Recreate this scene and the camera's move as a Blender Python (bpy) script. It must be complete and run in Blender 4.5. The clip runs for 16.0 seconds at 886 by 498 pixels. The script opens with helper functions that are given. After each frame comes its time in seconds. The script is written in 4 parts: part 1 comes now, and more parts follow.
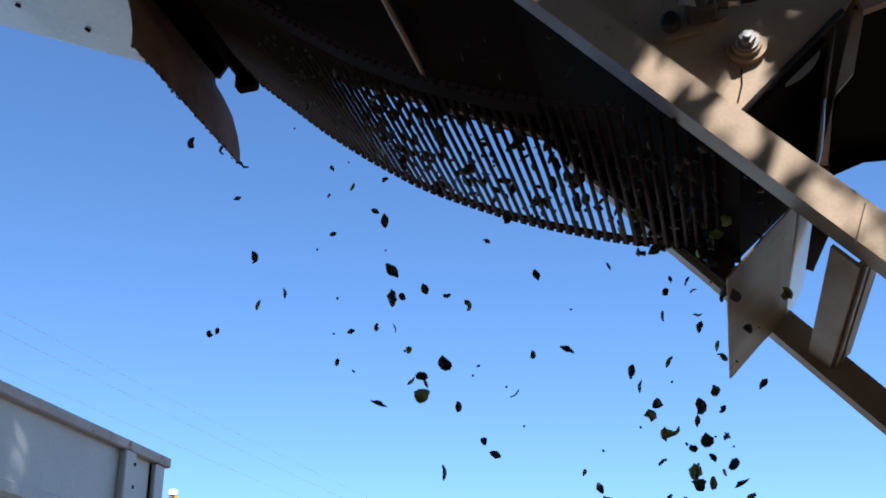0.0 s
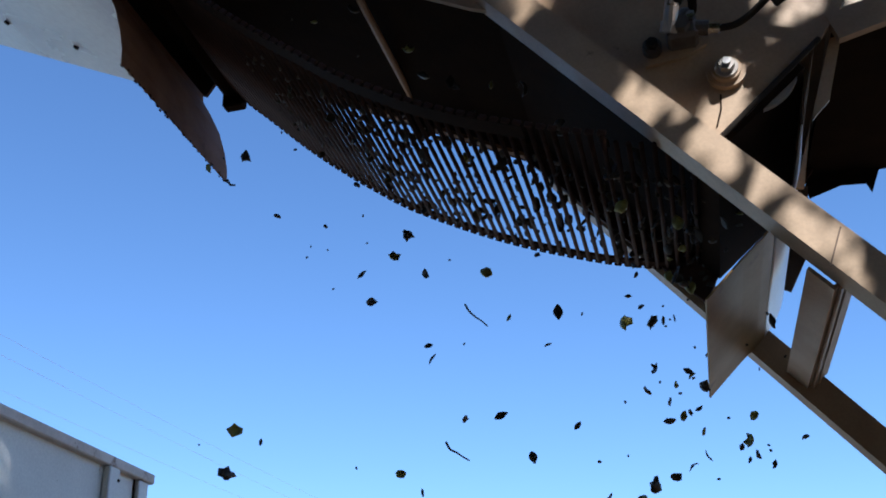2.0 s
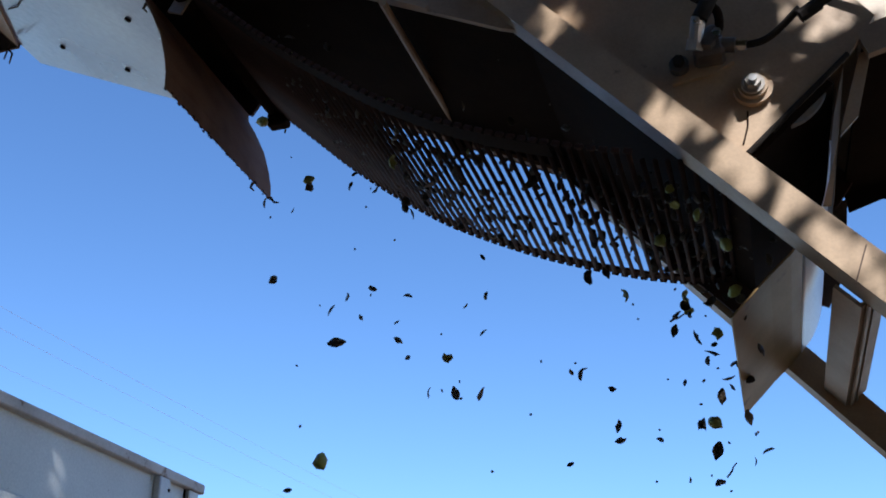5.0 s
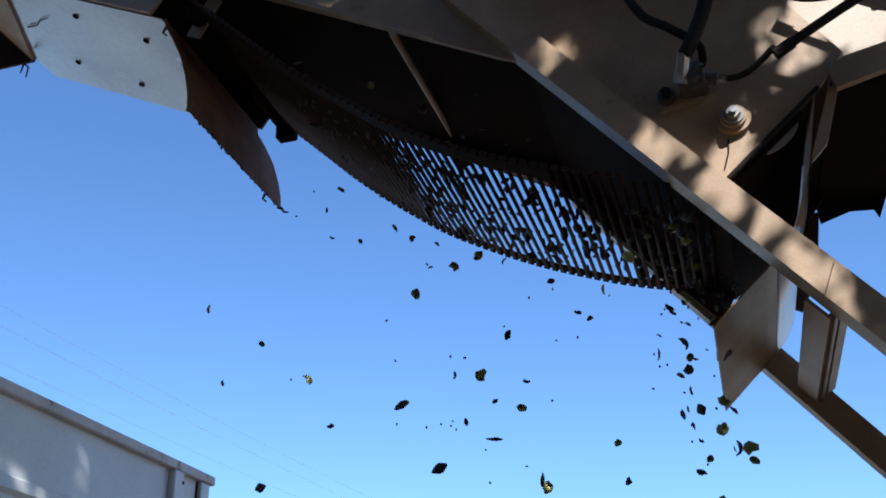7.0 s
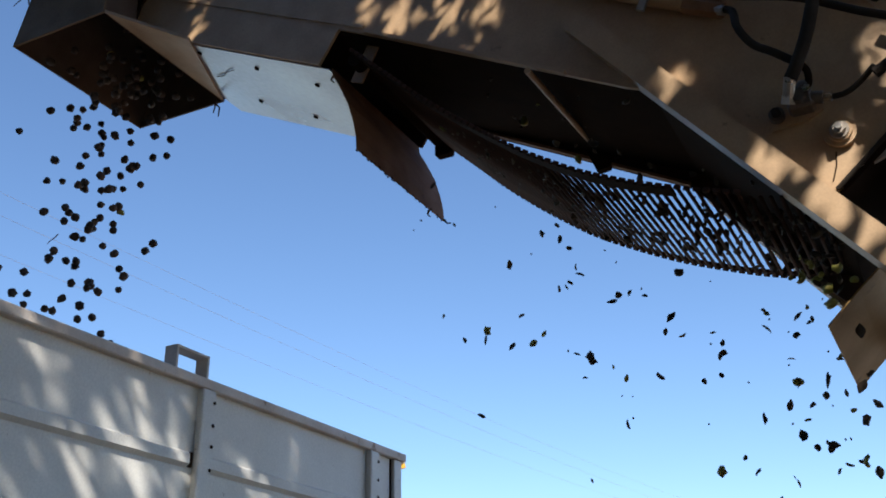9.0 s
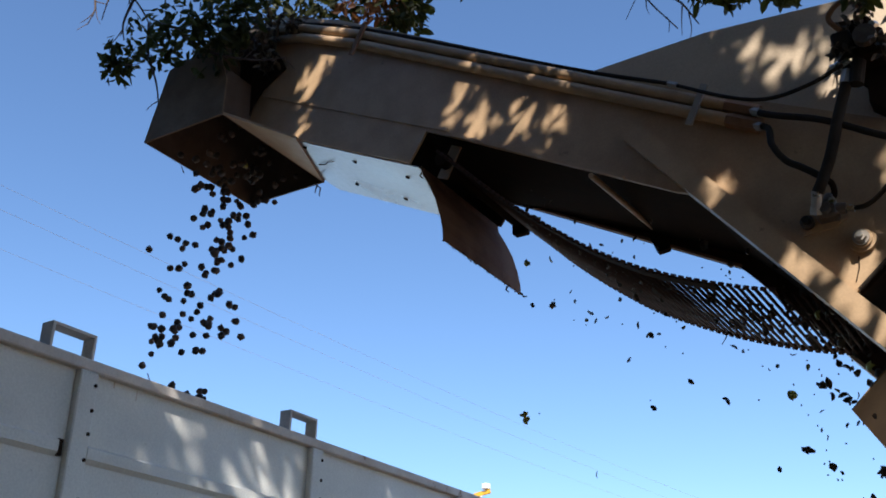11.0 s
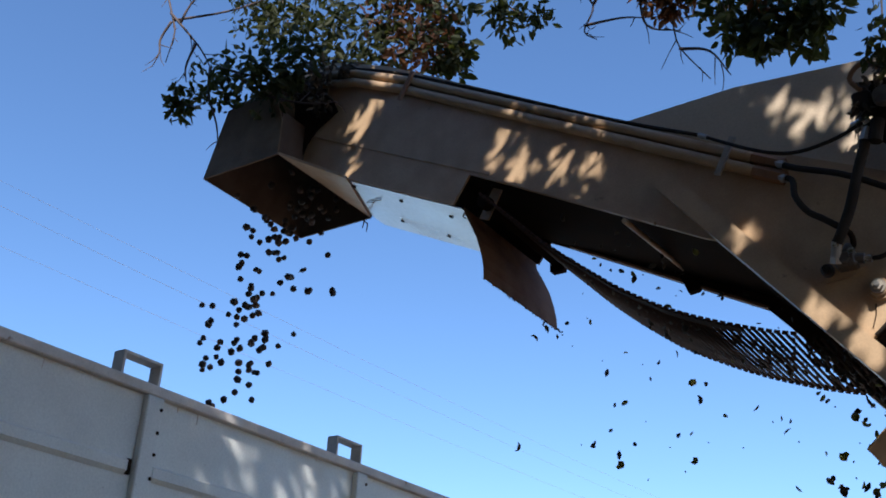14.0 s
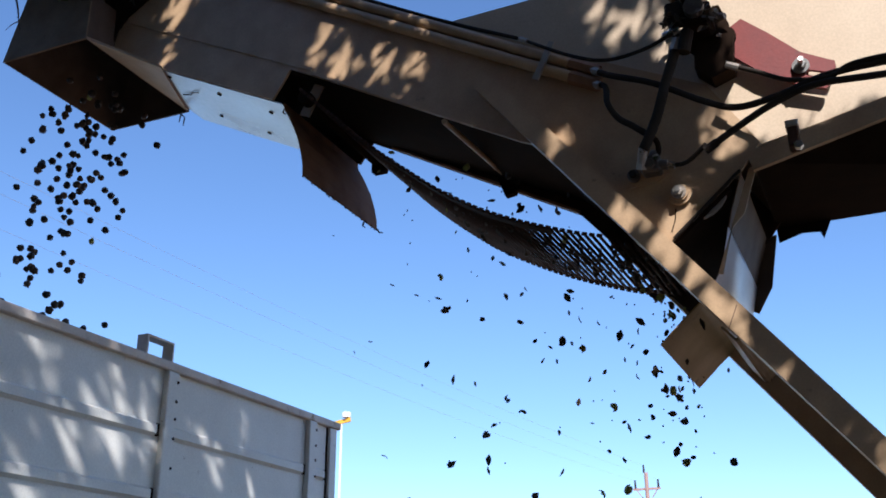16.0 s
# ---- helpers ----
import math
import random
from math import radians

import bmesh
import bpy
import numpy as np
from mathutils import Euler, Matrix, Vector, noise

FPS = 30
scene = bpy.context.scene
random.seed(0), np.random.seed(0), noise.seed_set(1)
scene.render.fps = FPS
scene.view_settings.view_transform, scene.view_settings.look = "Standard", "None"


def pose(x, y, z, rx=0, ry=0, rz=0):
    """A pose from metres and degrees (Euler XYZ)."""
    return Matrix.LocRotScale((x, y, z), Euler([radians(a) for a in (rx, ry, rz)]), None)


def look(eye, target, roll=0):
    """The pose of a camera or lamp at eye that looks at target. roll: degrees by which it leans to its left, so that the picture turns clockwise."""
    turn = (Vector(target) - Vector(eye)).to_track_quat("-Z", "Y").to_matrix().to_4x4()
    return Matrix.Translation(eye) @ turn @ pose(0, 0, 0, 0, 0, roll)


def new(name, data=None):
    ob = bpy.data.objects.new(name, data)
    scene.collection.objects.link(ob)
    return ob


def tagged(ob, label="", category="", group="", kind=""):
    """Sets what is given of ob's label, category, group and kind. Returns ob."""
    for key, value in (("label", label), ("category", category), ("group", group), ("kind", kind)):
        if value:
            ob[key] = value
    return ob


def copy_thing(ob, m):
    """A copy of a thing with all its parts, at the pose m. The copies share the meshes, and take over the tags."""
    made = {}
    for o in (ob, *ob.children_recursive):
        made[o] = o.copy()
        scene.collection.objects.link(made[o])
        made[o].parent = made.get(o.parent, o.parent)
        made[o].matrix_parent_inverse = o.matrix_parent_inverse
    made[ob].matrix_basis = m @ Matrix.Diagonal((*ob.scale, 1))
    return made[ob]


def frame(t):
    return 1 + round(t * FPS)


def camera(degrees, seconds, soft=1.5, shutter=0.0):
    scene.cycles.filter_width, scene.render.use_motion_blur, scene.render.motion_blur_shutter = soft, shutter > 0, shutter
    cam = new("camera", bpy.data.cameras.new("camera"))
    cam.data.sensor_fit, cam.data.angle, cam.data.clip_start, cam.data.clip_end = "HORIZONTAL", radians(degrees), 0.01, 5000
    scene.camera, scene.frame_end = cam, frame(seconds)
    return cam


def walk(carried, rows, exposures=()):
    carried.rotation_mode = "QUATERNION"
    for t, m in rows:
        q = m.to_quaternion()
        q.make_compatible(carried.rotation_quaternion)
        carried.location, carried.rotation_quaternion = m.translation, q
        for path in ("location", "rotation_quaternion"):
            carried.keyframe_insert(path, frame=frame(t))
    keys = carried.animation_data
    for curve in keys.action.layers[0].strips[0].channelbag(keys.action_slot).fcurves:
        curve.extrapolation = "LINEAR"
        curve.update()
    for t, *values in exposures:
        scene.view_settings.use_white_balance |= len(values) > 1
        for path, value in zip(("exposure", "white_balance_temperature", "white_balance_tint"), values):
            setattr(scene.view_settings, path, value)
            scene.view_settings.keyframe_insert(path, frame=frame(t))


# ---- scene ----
cam = camera(47.4, 16.0, soft=1.8)
EXPOSURES = [(0.0, 0.57, 5220, 10), (7.5, 0.56, 5180, 10), (8.5, 0.48, 5350, 10), (9.0, 0.56, 6000, 10), (11.5, 0.64, 5750, 10), (12.0, 0.62, 5520, 10), (12.6, 0.65, 5400, 10), (14.0, 0.66, 5550, 10), (15.0, 0.64, 5600, 11), (16.0, 0.58, 5520, 13)]
PATH = [
    (0, (0.781, 0.591, 1.7), (0.345, 2.338, 2.5658), -2.2),
    (0.5, (0.773, 0.57, 1.701), (0.376, 2.325, 2.5688), -2.7),
    (1, (0.783, 0.546, 1.698), (0.392, 2.306, 2.5588), -2.8),
    (1.5, (0.8, 0.555, 1.687), (0.399, 2.313, 2.5478), -2.3),
    (2, (0.793, 0.542, 1.69), (0.391, 2.283, 2.5828), -2.3),
    (2.5, (0.805, 0.526, 1.692), (0.404, 2.262, 2.5968), -2.4),
    (3, (0.838, 0.519, 1.709), (0.418, 2.255, 2.6038), -2.1),
    (5.5, (0.953, 0.516, 1.687), (0.426, 2.212, 2.6018), -0.7),
    (6, (0.984, 0.474, 1.686), (0.465, 2.176, 2.5958), -1.1),
    (6.5, (0.92, 0.297, 1.665), (0.393, 2.008, 2.5518), -1.3),
    (7, (0.919, 0.164, 1.635), (0.433, 1.886, 2.5228), -1.5),
    (7.5, (1.01, 0.087, 1.646), (0.478, 1.794, 2.5368), -1.8),
    (8, (1.178, -0.023, 1.65), (0.547, 1.671, 2.5018), -0.5),
    (8.5, (1.306, -0.142, 1.667), (0.544, 1.522, 2.4668), 0.3),
    (9, (1.258, -0.404, 1.641), (0.435, 1.228, 2.4478), -0.9),
    (11.5, (1.754, -1.286, 1.659), (0.786, 0.245, 2.5028), 1.0),
    (11.7, (1.771, -1.374, 1.664), (0.862, 0.192, 2.5088), 0.4),
    (12, (1.795, -1.474, 1.628), (0.895, 0.085, 2.4928), -0.4),
    (12.5, (1.865, -1.459, 1.584), (0.822, -0.034, 2.5178), 3.8),
    (13, (1.858, -1.449, 1.578), (0.85, 0.016, 2.4878), 2.7),
    (13.5, (1.858, -1.439, 1.586), (0.836, 0.027, 2.4798), 2.8),
    (14, (1.852, -1.414, 1.572), (0.837, 0.062, 2.4558), 2.7),
    (14.5, (1.883, -1.385, 1.575), (0.902, 0.12, 2.4488), 2.2),
    (15, (1.865, -1.381, 1.555), (1.01, 0.209, 2.4088), 0.7),
    (15.5, (1.861, -1.421, 1.562), (1.111, 0.267, 2.3248), -0.3),
    (16, (1.892, -1.336, 1.548), (1.136, 0.367, 2.2688), -0.2),
]
walk(cam, [(t, look(eye, target, roll)) for t, eye, target, roll in PATH], exposures=EXPOSURES)

# ---- world, sun, exposure ----
SUN = Vector((0.40, -0.62, 0.67)).normalized()
world = bpy.data.worlds.new("world")
scene.world = world
world.use_nodes = True
wn, wl = world.node_tree.nodes, world.node_tree.links
sky = wn.new("ShaderNodeTexSky")
sky.sky_type, sky.sun_disc = "NISHITA", False
sky.sun_elevation = math.asin(SUN.z)
sky.sun_rotation = math.atan2(SUN.x, SUN.y)
sky.air_density, sky.dust_density, sky.ozone_density = 1.0, 0.0, 3.6
wn["Background"].inputs["Strength"].default_value = 0.12
wl.new(sky.outputs["Color"], wn["Background"].inputs["Color"])
sun = new("sun", bpy.data.lights.new("sun", "SUN"))
sun.data.energy, sun.data.angle, sun.data.color = 5.6, radians(0.42), (1.0, 0.90, 0.77)
sun.matrix_world = look(SUN * 60, (0, 0, 0))


# ---- materials ----
def mat(name, c1, c2, rough=0.6, metal=0.0, scale=6.0, fine=90.0, bump=0.15, mix=(0.35, 0.7), spots=None, island=0.0, stretch=(1, 1, 1), spec=0.5):
    """Two tones mixed by coarse noise, a fine grain on top, optional spots (colour, scale, amount) and a fine relief."""
    m = bpy.data.materials.new(name)
    m.use_nodes = True
    n, l = m.node_tree.nodes, m.node_tree.links
    b = n["Principled BSDF"]
    tc = n.new("ShaderNodeTexCoord")
    mp = n.new("ShaderNodeMapping")
    mp.inputs["Scale"].default_value = stretch
    l.new(tc.outputs["Object"], mp.inputs["Vector"])
    coarse = n.new("ShaderNodeTexNoise")
    coarse.inputs["Scale"].default_value, coarse.inputs["Detail"].default_value = scale, 8
    grain = n.new("ShaderNodeTexNoise")
    grain.inputs["Scale"].default_value, grain.inputs["Detail"].default_value = fine, 4
    for t in (coarse, grain):
        l.new(mp.outputs["Vector"], t.inputs["Vector"])
    ramp = n.new("ShaderNodeMapRange")
    ramp.inputs["From Min"].default_value, ramp.inputs["From Max"].default_value = mix
    l.new(coarse.outputs["Fac"], ramp.inputs["Value"])
    col = n.new("ShaderNodeMix")
    col.data_type = "RGBA"
    col.inputs["A"].default_value, col.inputs["B"].default_value = (*c1, 1), (*c2, 1)
    l.new(ramp.outputs["Result"], col.inputs["Factor"])
    out = col.outputs["Result"]
    hv = n.new("ShaderNodeHueSaturation")
    gm = n.new("ShaderNodeMapRange")
    gm.inputs["To Min"].default_value, gm.inputs["To Max"].default_value = 0.82, 1.18
    l.new(grain.outputs["Fac"], gm.inputs["Value"])
    l.new(gm.outputs["Result"], hv.inputs["Value"])
    l.new(out, hv.inputs["Color"])
    out = hv.outputs["Color"]
    if spots:
        sp = n.new("ShaderNodeTexNoise")
        sp.inputs["Scale"].default_value, sp.inputs["Detail"].default_value, sp.inputs["Roughness"].default_value = spots[1], 6, 0.65
        l.new(mp.outputs["Vector"], sp.inputs["Vector"])
        sr = n.new("ShaderNodeMapRange")
        sr.inputs["From Min"].default_value, sr.inputs["From Max"].default_value = 0.72 - spots[2], 0.80 - spots[2]
        l.new(sp.outputs["Fac"], sr.inputs["Value"])
        sm = n.new("ShaderNodeMix")
        sm.data_type = "RGBA"
        sm.inputs["B"].default_value = (*spots[0], 1)
        l.new(sr.outputs["Result"], sm.inputs["Factor"])
        l.new(out, sm.inputs["A"])
        out = sm.outputs["Result"]
    if island:
        for kind in (("ShaderNodeNewGeometry", "Random Per Island"), ("ShaderNodeObjectInfo", "Random")):
            g = n.new(kind[0])
            h2 = n.new("ShaderNodeHueSaturation")
            mr = n.new("ShaderNodeMapRange")
            mr.inputs["To Min"].default_value, mr.inputs["To Max"].default_value = 1 - island, 1 + island
            l.new(g.outputs[kind[1]], mr.inputs["Value"])
            l.new(mr.outputs["Result"], h2.inputs["Value"])
            l.new(out, h2.inputs["Color"])
            out = h2.outputs["Color"]
    l.new(out, b.inputs["Base Color"])
    rr = n.new("ShaderNodeMapRange")
    rr.inputs["To Min"].default_value, rr.inputs["To Max"].default_value = max(rough - 0.1, 0.03), min(rough + 0.12, 1)
    l.new(coarse.outputs["Fac"], rr.inputs["Value"])
    l.new(rr.outputs["Result"], b.inputs["Roughness"])
    b.inputs["Metallic"].default_value = metal
    b.inputs["Specular IOR Level"].default_value = spec
    if bump:
        bp = n.new("ShaderNodeBump")
        bp.inputs["Strength"].default_value, bp.inputs["Distance"].default_value = bump, 0.004
        l.new(grain.outputs["Fac"], bp.inputs["Height"])
        l.new(bp.outputs["Normal"], b.inputs["Normal"])
    return m


TAN = mat("tan_paint", (0.46, 0.308, 0.170), (0.38, 0.248, 0.134), 0.5, spots=((0.20, 0.13, 0.07), 9, 0.06), bump=0.08)
# worn tan, darkened so its colour holds the shade inside the chute
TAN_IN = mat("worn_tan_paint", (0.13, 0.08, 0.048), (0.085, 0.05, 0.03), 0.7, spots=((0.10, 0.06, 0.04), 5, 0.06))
STEEL = mat("worn_steel", (0.275, 0.145, 0.075), (0.18, 0.09, 0.045), 0.65, metal=0.0, spec=0.2, spots=((0.16, 0.08, 0.045), 8, 0.1))
# rust on the chain; on the far plate the dark stands for shade
RUST_AND_SHADE = mat("rusty_steel", (0.070, 0.034, 0.022), (0.040, 0.021, 0.014), 0.75, metal=0.0, fine=140, spec=0.12)
# black for greasy parts, and for shade on hull underside and inner floor
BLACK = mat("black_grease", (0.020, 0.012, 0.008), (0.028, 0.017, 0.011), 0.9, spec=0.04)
RUBBER = mat("black_rubber", (0.024, 0.018, 0.014), (0.045, 0.036, 0.028), 0.75, spec=0.12)
GALV = mat("galvanised_pipe", (0.42, 0.37, 0.31), (0.33, 0.28, 0.23), 0.36, metal=0.35)
ZINC = mat("zinc_steel", (0.62, 0.60, 0.57), (0.45, 0.43, 0.40), 0.28, metal=0.9)
WHITE_SHEET = mat("white_plastic_sheet", (0.385, 0.355, 0.42), (0.34, 0.315, 0.37), 0.24, scale=1.6, fine=30, spec=0.5, bump=0.0)
FLAP = mat("stained_bright_sheet", (0.37, 0.235, 0.095), (0.25, 0.155, 0.055), 0.5, metal=0.2, spec=0.15, scale=3, spots=((0.17, 0.10, 0.045), 4, 0.12), bump=0.03)
TRAILER = mat("pale_grey_paint", (0.79, 0.77, 0.70), (0.70, 0.68, 0.615), 0.42, scale=2.5, spots=((0.28, 0.22, 0.17), 16, 0.04), bump=0.06)
RAIL = mat("dusty_rail_paint", (0.70, 0.62, 0.54), (0.56, 0.48, 0.40), 0.55, spots=((0.28, 0.17, 0.10), 10, 0.1))
RED = mat("red_paint", (0.215, 0.042, 0.034), (0.155, 0.030, 0.025), 0.45, spots=((0.09, 0.045, 0.035), 12, 0.08))
GREASE = mat("greasy_grey_steel", (0.15, 0.125, 0.105), (0.075, 0.06, 0.05), 0.45, metal=0.3, scale=18)
BARK = mat("grey_brown_bark", (0.16, 0.12, 0.09), (0.09, 0.065, 0.05), 0.85, fine=60, bump=0.6)
TWIG = mat("dark_twig", (0.10, 0.065, 0.05), (0.06, 0.04, 0.03), 0.8)
LEAF = mat("green_leaf", (0.052, 0.055, 0.019), (0.028, 0.032, 0.012), 0.55, scale=3, island=0.5, bump=0, spec=0.15)
BRIGHT = mat("bright_steel_sheet", (0.86, 0.85, 0.86), (0.77, 0.76, 0.77), 0.40, metal=0.35, spec=0.7, scale=2.2, spots=((0.42, 0.35, 0.27), 5, 0.02), bump=0.02)
LEAF_DRY = mat("russet_leaf", (0.13, 0.055, 0.028), (0.075, 0.038, 0.02), 0.6, scale=3, island=0.35, bump=0, spec=0.2)
# lighter copy of the tan: the hood's sunlight is put into the colour
HOOD_TAN = mat("sun_faded_tan_paint", (0.56, 0.435, 0.295), (0.49, 0.37, 0.245), 0.5, scale=2.5, spots=((0.30, 0.21, 0.14), 7, 0.04), bump=0.06)
CHUTE = mat("dull_brown_chute_sheet", (0.225, 0.152, 0.088), (0.17, 0.112, 0.063), 0.6, spec=0.2, spots=((0.11, 0.075, 0.045), 7, 0.08), bump=0.06)
HUSK = mat("dark_walnut_husk", (0.035, 0.024, 0.016), (0.075, 0.05, 0.022), 0.6, scale=22, island=0.4, bump=0.3)
HUSK_GREEN = mat("yellow_green_husk", (0.36, 0.34, 0.06), (0.20, 0.17, 0.035), 0.5, scale=28, spots=((0.05, 0.03, 0.012), 34, 0.08), island=0.15)
SHELL = mat("walnut_shell", (0.065, 0.038, 0.023), (0.03, 0.022, 0.014), 0.65, scale=30, island=0.5, bump=0.5)
DRY = mat("dry_leaf_litter", (0.06, 0.045, 0.025), (0.11, 0.07, 0.035), 0.7, scale=25, island=0.5)
DIRT = mat("dry_orchard_dirt", (0.23, 0.138, 0.070), (0.155, 0.09, 0.046), 0.95, scale=0.35, fine=18, bump=0.6, spots=((0.20, 0.19, 0.08), 0.8, 0.14))
TYRE = mat("tyre_rubber", (0.025, 0.025, 0.025), (0.05, 0.045, 0.04), 0.8)
POLE_WOOD = mat("weathered_pole_wood", (0.38, 0.24, 0.20), (0.30, 0.19, 0.16), 0.85)
YELLOW = mat("yellow_paint", (0.75, 0.42, 0.03), (0.62, 0.33, 0.03), 0.5)
WHITE = mat("white_paint", (0.8, 0.8, 0.8), (0.7, 0.7, 0.7), 0.5)



def see_through(m, colour, amount):
    """Thin leaves let some of the sun through."""
    n, l = m.node_tree.nodes, m.node_tree.links
    glow, both = n.new("ShaderNodeBsdfTranslucent"), n.new("ShaderNodeMixShader")
    glow.inputs["Color"].default_value = (*colour, 1)
    both.inputs[0].default_value = amount
    l.new(n["Principled BSDF"].outputs[0], both.inputs[1])
    l.new(glow.outputs[0], both.inputs[2])
    l.new(both.outputs[0], n["Material Output"].inputs["Surface"])


see_through(LEAF, (0.11, 0.125, 0.022), 0.2)
see_through(LEAF_DRY, (0.30, 0.12, 0.04), 0.3)

# ---- building helpers ----
BASE = {}


def thing(name, base, label, category, group="", kind=""):
    ob = new(name)
    ob.location, ob.empty_display_size = base, 0.2
    BASE[ob.name] = Vector(base)
    return tagged(ob, label, category, group, kind)


def part(name, bm, material, parent=None, label="", smooth=False):
    """One mesh object, built in world space, under a thing or a part."""
    me = bpy.data.meshes.new(name)
    bmesh.ops.recalc_face_normals(bm, faces=bm.faces)
    bm.to_mesh(me)
    bm.free()
    me.materials.append(material)
    if smooth:
        me.polygons.foreach_set("use_smooth", [True] * len(me.polygons))
    ob = new(name, me)
    if parent:
        ob.parent = parent
        b = BASE[parent.name]
        me.transform(Matrix.Translation(-b))
        BASE[ob.name] = b
    if label:
        ob["label"] = label
    return ob


def bevelled(bm, width, segments=1):
    if width:
        edges = [e for e in bm.edges if len(e.link_faces) == 2 and e.calc_face_angle(0) > 0.6]
        bmesh.ops.bevel(bm, geom=edges, offset=width, segments=segments, affect="EDGES", clamp_overlap=True)
    return bm


def slab(poly, y0, y1, bevel=0.0):
    """A plate whose outline lies in x and z, from y0 to y1."""
    bm = bmesh.new()
    a = [bm.verts.new((x, y0, z)) for x, z in poly]
    b = [bm.verts.new((x, y1, z)) for x, z in poly]
    bm.faces.new(a)
    bm.faces.new(b[::-1])
    for i in range(len(poly)):
        j = (i + 1) % len(poly)
        bm.faces.new((a[i], b[i], b[j], a[j]))
    return bevelled(bm, bevel)


def sheet(line, y0, y1, thick):
    """A bent sheet: a line in x and z, carried from y0 to y1, with thickness."""
    pts = [Vector((x, z)) for x, z in line]
    off = []
    for i, p in enumerate(pts):
        d = (pts[min(i + 1, len(pts) - 1)] - pts[max(i - 1, 0)]).normalized()
        off.append(p + Vector((-d.y, d.x)) * thick)
    return slab([tuple(p) for p in pts] + [tuple(p) for p in off[::-1]], y0, y1)


def box(lo, hi, bevel=0.0):
    bm = bmesh.new()
    bmesh.ops.create_cube(bm, size=1)
    for v in bm.verts:
        v.co = Vector([lo[k] + (v.co[k] + 0.5) * (hi[k] - lo[k]) for k in range(3)])
    return bevelled(bm, bevel)


def beam(p, q, w, h, side=(0, 1, 0), bevel=0.0):
    """A straight bar from p to q; w along side, h across it."""
    p, q, side = Vector(p), Vector(q), Vector(side)
    d = (q - p).normalized()
    u = (side - d * side.dot(d)).normalized()
    v = d.cross(u)
    bm = bmesh.new()
    ring = [[bm.verts.new(e + u * (sa * w / 2) + v * (sb * h / 2)) for sa, sb in ((-1, -1), (1, -1), (1, 1), (-1, 1))] for e in (p, q)]
    bm.faces.new(ring[0])
    bm.faces.new(ring[1][::-1])
    for i in range(4):
        bm.faces.new((ring[0][i], ring[1][i], ring[1][(i + 1) % 4], ring[0][(i + 1) % 4]))
    return bevelled(bm, bevel)


def curve_points(points, steps=6):
    """A smooth line through the points."""
    p = [Vector(v) for v in points]
    p = [2 * p[0] - p[1]] + p + [2 * p[-1] - p[-2]]
    out = []
    for i in range(1, len(p) - 2):
        for k in range(steps):
            t = k / steps
            out.append(0.5 * ((2 * p[i]) + (p[i + 1] - p[i - 1]) * t + (2 * p[i - 1] - 5 * p[i] + 4 * p[i + 1] - p[i + 2]) * t * t
                              + (3 * p[i] - p[i - 1] - 3 * p[i + 1] + p[i + 2]) * t ** 3))
    return out + [p[-2]]


def tube(points, r0, r1=None, sides=10, bm=None):
    """A round tube along a line of points, tapering from r0 to r1."""
    bm = bm or bmesh.new()
    r1 = r0 if r1 is None else r1
    pts = [Vector(p) for p in points]
    rings, u = [], None
    for i, p in enumerate(pts):
        d = (pts[min(i + 1, len(pts) - 1)] - pts[max(i - 1, 0)]).normalized()
        if u is None:
            u = d.orthogonal().normalized()
        u = (u - d * u.dot(d)).normalized()
        v = d.cross(u)
        r = r0 + (r1 - r0) * i / (len(pts) - 1)
        rings.append([bm.verts.new(p + (u * math.cos(a) + v * math.sin(a)) * r) for a in [2 * math.pi * k / sides for k in range(sides)]])
    for a, b in zip(rings, rings[1:]):
        for k in range(sides):
            bm.faces.new((a[k], a[(k + 1) % sides], b[(k + 1) % sides], b[k]))
    bm.faces.new(rings[0][::-1])
    bm.faces.new(rings[-1])
    return bm


def disc(centre, axis, r, depth, sides=20, bevel=0.0):
    c, a = Vector(centre), Vector(axis).normalized()
    return bevelled(tube([c - a * depth / 2, c + a * depth / 2], r, sides=sides), bevel)


# ---- ground ----
bm = bmesh.new()
bmesh.ops.create_grid(bm, x_segments=80, y_segments=80, size=1500)
for v in bm.verts:
    d = v.co.length
    v.co.z = 0.0 if d < 60 else noise.noise(v.co * 0.01) * 0.6
ground = part("ground", bm, DIRT)
tagged(ground, "dry brown orchard dirt with sparse weeds", "ground", kind="structure")

# ---- harvester ----
Y0, Y1 = 3.38, 4.43          # near and far side plates of the elevator
harvester = thing("harvester", (4.2, 3.85, 0), "tan-painted nut harvester with a raised discharge elevator over a trailer", "harvester")
SIDE = [(-2.76, 5.41), (-1.33, 4.70), (-1.21, 4.89), (-1.06, 4.81), (0.30, 4.06), (0.42, 4.01), (1.02, 3.31), (1.06, 3.36), (1.42, 3.67), (1.52, 3.80),
        (1.30, 4.17), (0.46, 4.60), (-0.16, 4.96), (-1.95, 6.02), (-2.45, 6.24), (-2.80, 6.28), (-2.98, 6.16), (-2.86, 5.95), (-2.78, 5.72)]
SIDE = [(1.885 + (x - 1.885) * 1.017, 1.58 + (z - 1.58) * 1.017) for x, z in SIDE]
near = part("side_plate", slab(SIDE, Y0, Y0 + 0.02), TAN, harvester, "tan steel side plate with dusty scuffs")
